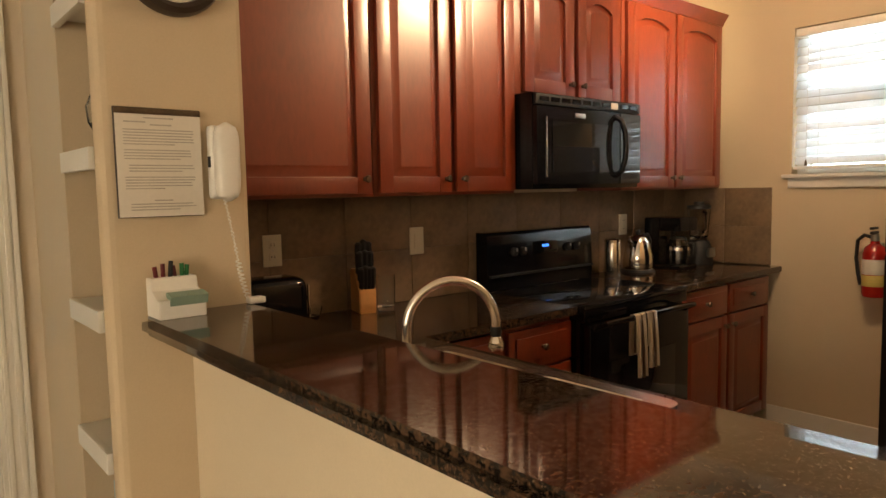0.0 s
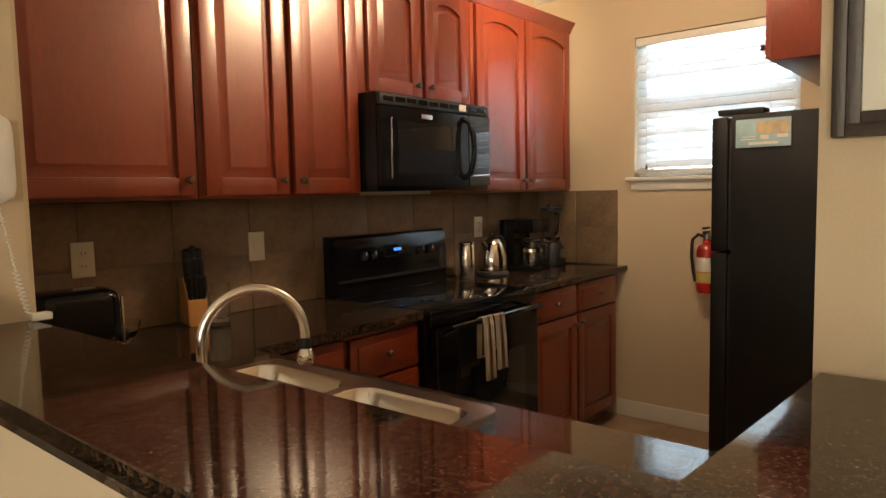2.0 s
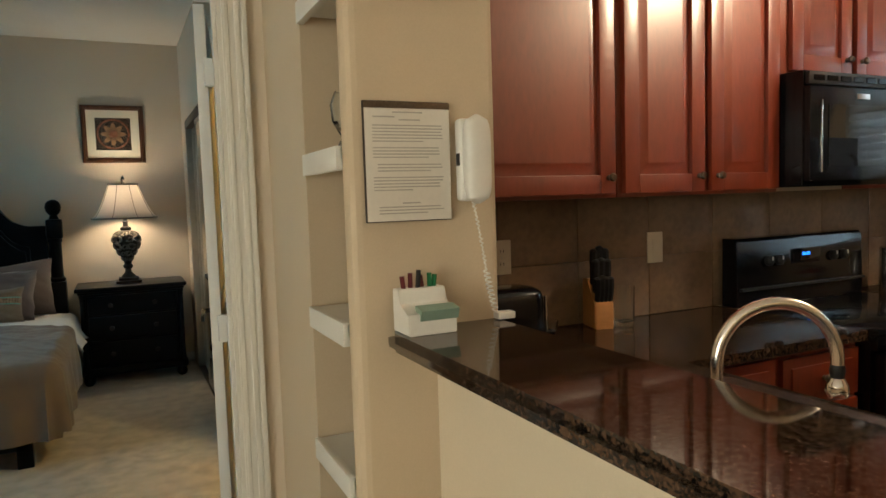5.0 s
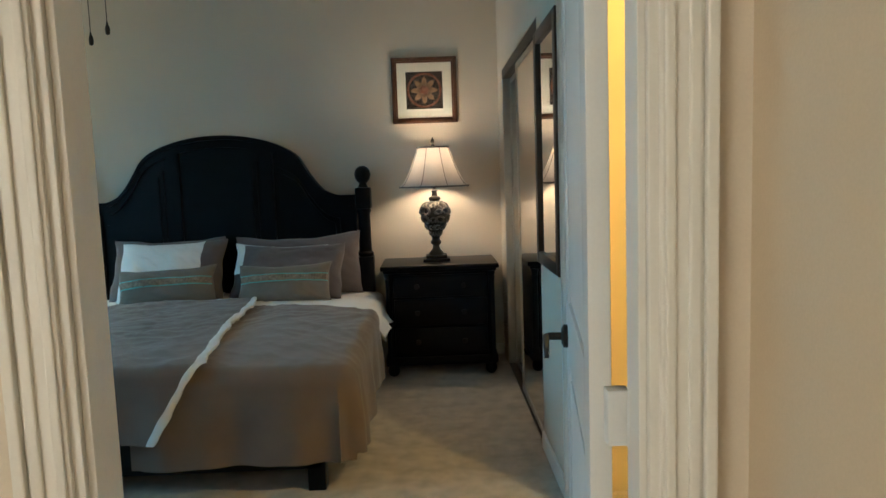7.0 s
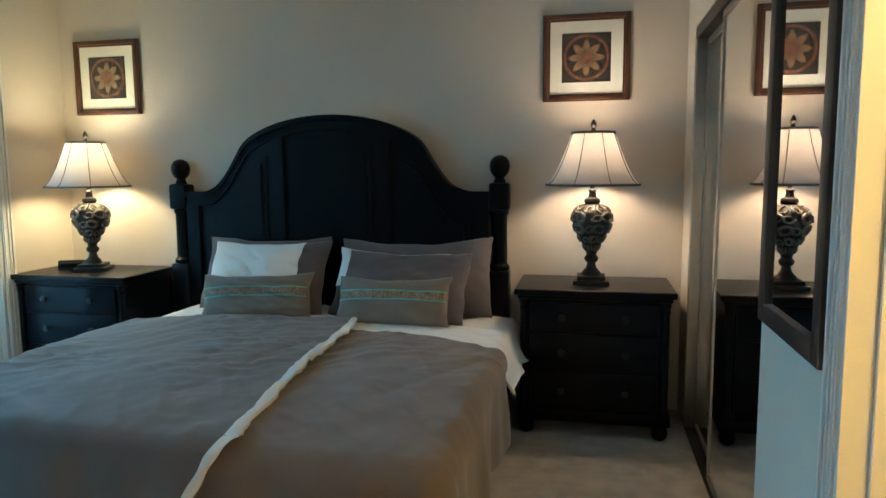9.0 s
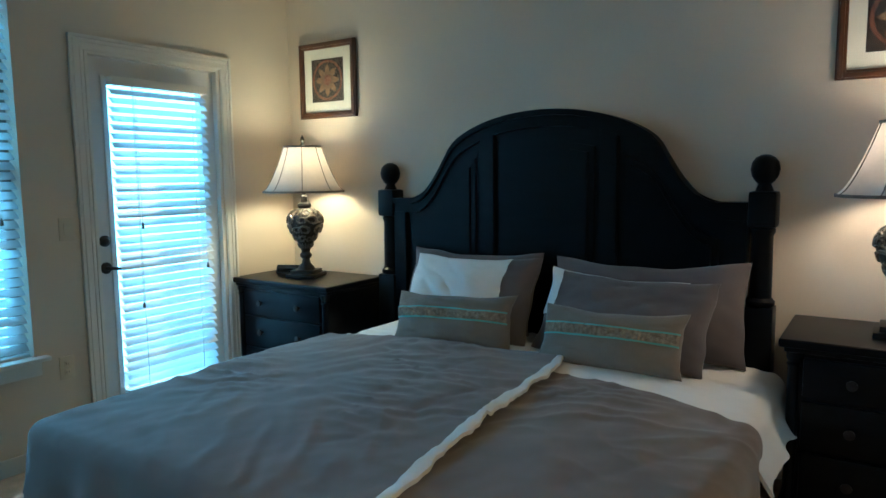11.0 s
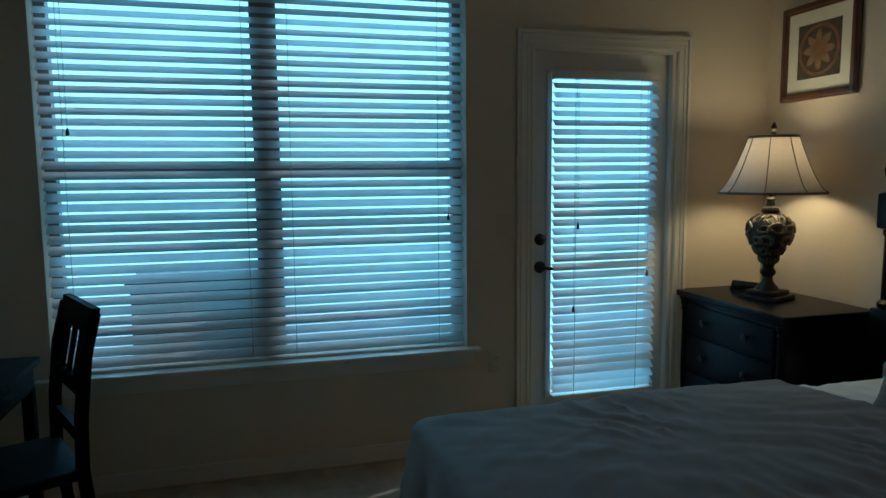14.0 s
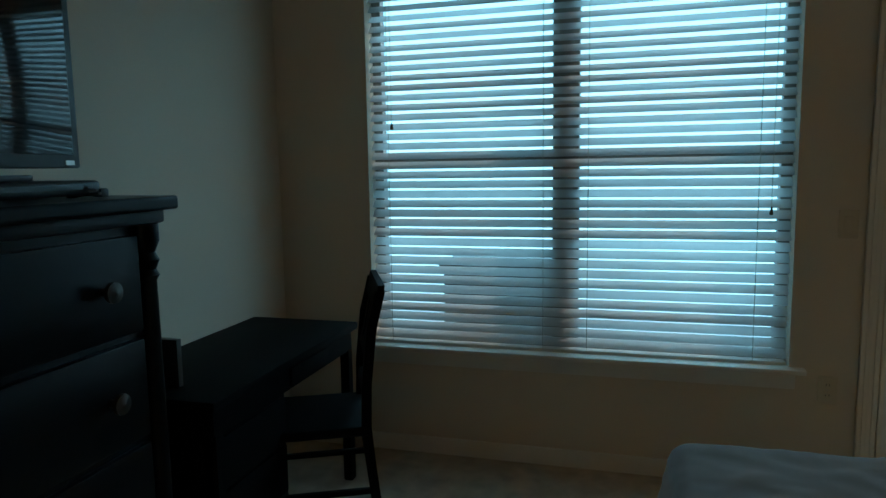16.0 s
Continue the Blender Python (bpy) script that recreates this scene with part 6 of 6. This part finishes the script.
def table_lamp():
    o = thing("table_lamp", "carved urn table lamp with lit cream shade", "lamp", (0.335, 6.41, 0.7755), 0, "lamps on the nightstands")
    bm = box((-0.095, -0.095, 0), (0.095, 0.095, 0.022), 0.005)
    add_box(bm, (-0.075, -0.075, 0.022), (0.075, 0.075, 0.045), 0.006)
    part("plinth", bm, "bronze", o)
    part("stem", lathe([(0.055, 0.045), (0.050, 0.06), (0.028, 0.085), (0.022, 0.11), (0.036, 0.125), (0.038, 0.14), (0.026, 0.155), (0.030, 0.175)], (0, 0, 0)), "carved", o)
    bm = lathe([(0.028, 0.172), (0.040, 0.20), (0.070, 0.25), (0.095, 0.30), (0.104, 0.34), (0.100, 0.375), (0.080, 0.405), (0.050, 0.422), (0.036, 0.430)], (0, 0, 0), 40)
    urn = part("urn", bm, "carved", o)
    lv = bmesh.new()

    def on_urn(a, z, out):
        rr = out + np.interp(z, [0.172, 0.20, 0.25, 0.30, 0.34, 0.375, 0.405, 0.422], [0.028, 0.040, 0.070, 0.095, 0.104, 0.100, 0.080, 0.050])
        return (rr * math.cos(a), rr * math.sin(a), z)
    for k in range(9):
        for row, (zc, size) in enumerate(((0.235, 0.7), (0.290, 1.0), (0.350, 1.0), (0.396, 0.7))):
            a0 = 2 * math.pi * (k + 0.5 * (row % 2)) / 9
            turn = 1 if (k + row) % 2 else -1
            a0 += 0.13 * math.sin(k * 2.3 + row * 1.7)
            size *= 0.95 + 0.22 * math.sin(k * 3.7 + row * 2.1)
            scroll, rad = [], []
            for j in range(15):
                s = j / 14
                q = 5.6 * s
                rad_s = (0.030 * (1 - s) + 0.007) * size
                scroll.append(on_urn(a0 + turn * math.cos(q) * rad_s / 0.085, zc + math.sin(q) * rad_s, 0.003 + 0.004 * s))
                rad.append((0.0035 + 0.0050 * math.sin(math.pi * min(1, s * 0.9 + 0.1))) * size)
            add_tube(lv, scroll, rad, 6)
            for side in (-1, 1):
                leaf = [on_urn(a0 + side * (0.10 + 0.22 * j / 5), zc - 0.012 + (0.030 + 0.012 * side) * (j / 5) ** 1.5, 0.003) for j in range(6)]
                add_tube(lv, leaf, [0.002, 0.005, 0.0065, 0.006, 0.0045, 0.0015], 6)
    for k in range(16):
        a = 2 * math.pi * k / 16
        add_tube(lv, [on_urn(a, 0.176 + 0.012 * j, 0.002 + 0.004 * math.sin(j)) for j in range(4)], [0.003, 0.006, 0.006, 0.002], 6)
    part("leaf_carving", lv, "carvedleaf", urn, "leaf carving with highlights in its lighter colour")
    part("neck", lathe([(0.036, 0.43), (0.044, 0.44), (0.040, 0.455), (0.022, 0.465), (0.018, 0.49), (0.024, 0.50), (0.012, 0.51), (0.010, 0.56)], (0, 0, 0)), "bronze", o)
    prof = []
    for j in range(13):
        s = j / 12
        prof.append((0.245 + (0.112 - 0.245) * (s ** 0.68), 0.530 + 0.272 * s))
    bm = bmesh.new()
    seg = 32
    rings = [[bm.verts.new((r * math.cos(2 * math.pi * k / seg), r * math.sin(2 * math.pi * k / seg), z)) for k in range(seg)] for r, z in prof]
    for p, q in zip(rings, rings[1:]):
        for k in range(seg):
            bm.faces.new((p[k], p[(k + 1) % seg], q[(k + 1) % seg], q[k]))
    sh = part("shade", bm, "shade", o, "cream fabric shade, lit")
    for k in range(8):
        a = 2 * math.pi * (k + 0.5) / 8
        part("seam", tube([((r + 0.002) * math.cos(a), (r + 0.002) * math.sin(a), z) for r, z in prof], 0.0024, 6), "braid", sh)
    for r, z in (prof[0], prof[-1]):
        part("rim", lathe([(r - 0.002, z - 0.006), (r + 0.004, z - 0.006), (r + 0.004, z + 0.006), (r - 0.002, z + 0.006), (r - 0.002, z - 0.006)], (0, 0, 0), 40), "braid", sh)
    part("finial", lathe([(0.004, 0.80), (0.013, 0.815), (0.008, 0.828), (0.016, 0.842), (0.012, 0.856), (0.004, 0.872), (0.0, 0.876)], (0, 0, 0), 14), "bronze", o)
    part("harp", tube([(0.010, 0, 0.56), (0.06, 0, 0.62), (0.065, 0, 0.70), (0.03, 0, 0.79), (0.0, 0, 0.805)], 0.0025, 6), "bronze", o)
    part("socket", lathe([(0.012, 0.555), (0.016, 0.575), (0.014, 0.600), (0.0, 0.602)], (0, 0, 0), 16), "bronze", o)
    return o


tl = table_lamp()
copy_thing(tl, pose(-2.765, 6.41, 0.7755, 0, 0, 20))
lamp("POINT", "nightstand_bulb", pose(0.335, 6.41, 1.485), 10.5, (1.0, 0.69, 0.40), 0.085)
lamp("POINT", "nightstand_bulb", pose(-2.765, 6.41, 1.485), 15.5, (1.0, 0.76, 0.38), 0.085)
ph = thing("alarm_clock", "small black alarm clock on the nightstand", "clock", (-2.96, 6.46, 0.7755), 25)
part("case", prism([(-0.04, 0), (0.04, 0), (0.035, 0.045), (-0.015, 0.055)], -0.085, 0.085, "x", 0.006), "blackplastic", ph)
part("face", box((-0.07, -0.041, 0.010), (0.07, -0.036, 0.036), 0.001), "blackglass", ph)


def medallion(x):
    c = thing("framed_print", "square medallion print with cream mount, mahogany frame", "picture", (x, YH - 0.001, 2.011), 0, "prints above the nightstands")
    a, b = 0.240, 0.200
    bm = bmesh.new()
    for k0, k1, d in ((a, b, 0.022), (a - 0.008, b + 0.012, 0.030)):
        for x0, x1, z0, z1 in ((-k0, -k1, -k0, k0), (k1, k0, -k0, k0), (-k1, k1, -k0, -k1), (-k1, k1, k1, k0)):
            add_box(bm, (x0, -d, z0), (x1, -0.0005, z1), 0.004)
    part("frame", bm, "frame", c)
    part("mount", box((-b, -0.010, -b), (b, -0.002, b)), "mount", c)
    p = part("print", box((-0.135, -0.0115, -0.135), (0.135, -0.010, 0.135)), "artdark", c)
    part("ring", lathe([(0.128, -0.0120), (0.128, -0.0115), (0.112, -0.0115), (0.112, -0.0120), (0.128, -0.0120)], (0, 0, 0), 40, "y"), "artred", p)
    for k in range(8):
        ang = 360 * k / 8
        o = prism([(0, 0.012), (0.020, 0.050), (0.015, 0.080), (0, 0.106), (-0.015, 0.080), (-0.020, 0.050)], -0.0126, -0.0114, "y")
        part("petal", o, "artgold", p, "", pose(0, 0, 0, 0, ang, 0))
    part("rosette", lathe([(0.034, -0.0134), (0.030, -0.0138), (0.0, -0.0139)], (0, 0, 0), 24, "y"), "artred", p)
    part("glazing", box((-b, -0.0165, -b), (b, -0.0150, b)), "glass", c).visible_shadow = False
    return c


md = medallion(0.290)
copy_thing(md, pose(-2.79, YH - 0.001, 2.011))

# ---- bedroom: dresser, television, desk, chair ----
o = thing("dresser", "tall black wooden dresser with drawers and turned columns", "dresser", (-1.09, 2.855, 0))
w, d = 0.50, 0.225
part("top", box((-w - 0.05, -d - 0.02, 1.305), (w + 0.05, d + 0.05, 1.342), 0.010, 3), "furniture", o)
part("cornice", box((-w - 0.022, -d, 1.270), (w + 0.022, d + 0.024, 1.306), 0.010), "furniture", o)
part("carcass", box((-w, -d, 0.09), (w, d - 0.012, 1.272), 0.004), "furniture", o)
part("plinth", box((-w - 0.02, -d, 0.0), (w + 0.02, d + 0.012, 0.12), 0.010), "furniture", o)
for x in (-1, 1):
    part("column", lathe([(0.034, 0.12), (0.034, 0.15), (0.024, 0.17), (0.027, 0.60), (0.024, 1.12), (0.032, 1.135), (0.024, 1.15), (0.034, 1.175), (0.024, 1.195), (0.036, 1.225), (0.036, 1.27)], (x * (w - 0.026), d - 0.006, 0), 20), "furniture", o)
for z0, z1 in ((0.995, 1.245), (0.715, 0.975), (0.430, 0.695), (0.140, 0.410)):
    dr = part("drawer", box((-w + 0.065, d - 0.016, z0), (w - 0.065, d + 0.008, z1), 0.008), "furniture", o)
    for x in (-0.30, 0.30):
        part("knob", lathe([(0.010, 0.0), (0.011, 0.018), (0.026, 0.028), (0.026, 0.038), (0.0, 0.044)], (x, d + 0.008, (z0 + z1) / 2), 16, "y"), "bronze", dr)
v = thing("television", "flat black television on the dresser", "television", (-1.190, 2.87, 1.388), 4)
part("panel", box((-0.40, -0.03, 0.03), (0.40, 0.02, 0.50), 0.006), "blackplastic", v)
part("screen", box((-0.375, 0.0185, 0.065), (0.375, 0.0225, 0.480), 0.001), "screen", v)
part("stand", box((-0.16, -0.09, 0.0), (0.16, 0.09, 0.014), 0.005), "blackplastic", v)
part("stand_neck", box((-0.05, -0.03, 0.012), (0.05, -0.005, 0.06), 0.004), "blackplastic", v)
part("badge", box((-0.375, 0.0205, 0.038), (-0.345, 0.0235, 0.050)), "alum", v)
b = thing("cable_box", "flat black set-top box under the television", "set-top box", (-1.26, 2.90, 1.3425), 3)
part("case", box((-0.26, -0.10, 0.006), (0.26, 0.10, 0.044), 0.016, 4), "blackplastic", b)
part("display", box((-0.20, 0.099, 0.022), (0.10, 0.102, 0.034)), "blackglass", b)
for x in (-0.2, 0.2):
    part("foot", lathe([(0.012, 0), (0.012, 0.007)], (x, 0.06, 0), 10), "blackplastic", b)

cb = thing("cable", "loose black power cable coiled on the dresser", "cable", (-1.505, 2.94, 1.3425))
part("coil", tube([(0.035 * math.cos(k * 0.5) * (1 + 0.15 * math.sin(k * 0.9)) + 0.0012 * k, 0.055 * math.sin(k * 0.5), 0.006 + 0.0007 * k) for k in range(40)], 0.0045, 6), "blackplastic", cb)
part("plug", box((-0.040, 0.020, 0.0), (-0.012, 0.050, 0.022), 0.005), "blackplastic", cb)

o = thing("desk", "dark wooden writing desk against the wall", "desk", (-2.275, 2.86, 0))
part("top", box((-0.565, -0.262, 0.690), (0.525, 0.262, 0.722), 0.008), "ebony", o)
part("apron", box((-0.54, -0.24, 0.60), (0.50, 0.24, 0.690), 0.004), "ebony", o)
part("drawer", box((-0.28, 0.238, 0.612), (0.03, 0.252, 0.680), 0.004), "ebony", o)
# pedestal and back panel added to keep the space under the top black
pd = part("added_pedestal", box((0.06, -0.235, 0.03), (0.50, 0.232, 0.602), 0.005), "ebony", o)
for z0, z1 in ((0.42, 0.59), (0.235, 0.41), (0.05, 0.225)):
    dr = part("drawer", box((0.08, 0.230, z0), (0.48, 0.246, z1), 0.005), "ebony", pd)
part("added_back_panel", box((-0.53, -0.238, 0.15), (0.06, -0.222, 0.602), 0.002), "ebony", o)
for x in (-0.53, 0.46):
    for y in (-0.235, 0.205):
        part("leg", prism([(x, y), (x + 0.04, y), (x + 0.04, y + 0.04), (x, y + 0.04)], 0, 0.61, "z", 0.004), "ebony", o)

o = thing("desk_chair", "dark wooden side chair at the desk", "chair", (-2.39, 3.125, 0), 26)
part("seat", box((-0.21, -0.21, 0.43), (0.21, 0.20, 0.465), 0.014, 3), "ebony", o)
for x in (-0.185, 0.185):
    part("front_leg", tube([(x, -0.18, 0), (x, -0.18, 0.435)], [0.014, 0.019], 8), "ebony", o)
    pts = [(0.235, 0.0), (0.200, 0.30), (0.185, 0.46), (0.190, 0.62), (0.212, 0.82), (0.248, 0.965)]
    poly = [(y - 0.017, z) for y, z in pts] + [(y + 0.019, z) for y, z in reversed(pts)]
    part("back_post", prism(poly, x - 0.017, x + 0.017, "x", 0.004), "ebony", o)
for z0, z1, y0 in ((0.90, 0.985, 0.236), (0.70, 0.745, 0.200), (0.55, 0.585, 0.188)):
    part("back_rail", prism([(y0 - 0.012, z0), (y0 + 0.012, z0), (y0 + 0.012 + (z1 - z0) * 0.22, z1), (y0 - 0.012 + (z1 - z0) * 0.22, z1)], -0.20, 0.20, "x", 0.004), "ebony", o)
for x in (-0.09, 0.0, 0.09):
    part("back_slat", prism([(0.194, 0.735), (0.206, 0.735), (0.242, 0.91), (0.230, 0.91)], x - 0.018, x + 0.018, "x", 0.002), "ebony", o)
for x in (-0.185, 0.185):
    part("stretcher", box((x - 0.010, -0.17, 0.20), (x + 0.010, 0.20, 0.222), 0.003), "ebony", o)

o = thing("router", "black upright router with a thin antenna on the desk", "router", (-1.80, 2.78, 0.7225))
part("case", box((-0.018, -0.09, 0), (0.018, 0.05, 0.165), 0.006), "blackplastic", o)
part("antenna", tube([(0.0, -0.02, 0.16), (-0.012, -0.035, 0.215), (-0.03, -0.055, 0.255)], 0.003, 6), "blackplastic", o)
o = thing("book_end", "dark folder standing upright on the desk", "folder", (-1.86, 2.88, 0.7225))
part("cover", box((-0.012, -0.10, 0), (0.012, 0.05, 0.155), 0.004), "darkframe", o)

# ceiling fan over the bed with its two pull chains
o = thing("ceiling_fan", "dark bronze ceiling fan with two pull chains", "ceiling fan", (-1.02, 4.45, CEIL))
part("canopy", lathe([(0.07, 0.0), (0.07, -0.02), (0.03, -0.06), (0.012, -0.065), (0.012, -0.14)], (0, 0, 0)), "bronze", o)
part("motor", lathe([(0.03, -0.14), (0.11, -0.15), (0.12, -0.20), (0.09, -0.25), (0.05, -0.29), (0.0, -0.30)], (0, 0, 0)), "bronze", o)
for k in range(5):
    a = 72 * k + 20
    bl = part("blade", box((0.16, -0.065, -0.006), (0.62, 0.065, 0.002), 0.004), "darkframe", o, "", pose(0, 0, -0.19, 10, 0, a))
    part("blade_iron", box((0.09, -0.02, -0.010), (0.20, 0.02, -0.006), 0.002), "bronze", bl)
for x, z in ((-0.035, -0.78), (0.035, -0.74)):
    ch = part("pull_chain", tube([(x, 0, -0.27), (x, 0, z)], 0.0018, 6), "bronze", o)
    part("pull", lathe([(0.002, z), (0.010, z - 0.03), (0.008, z - 0.05), (0.0, z - 0.055)], (x, 0, 0), 12), "bronze", ch)
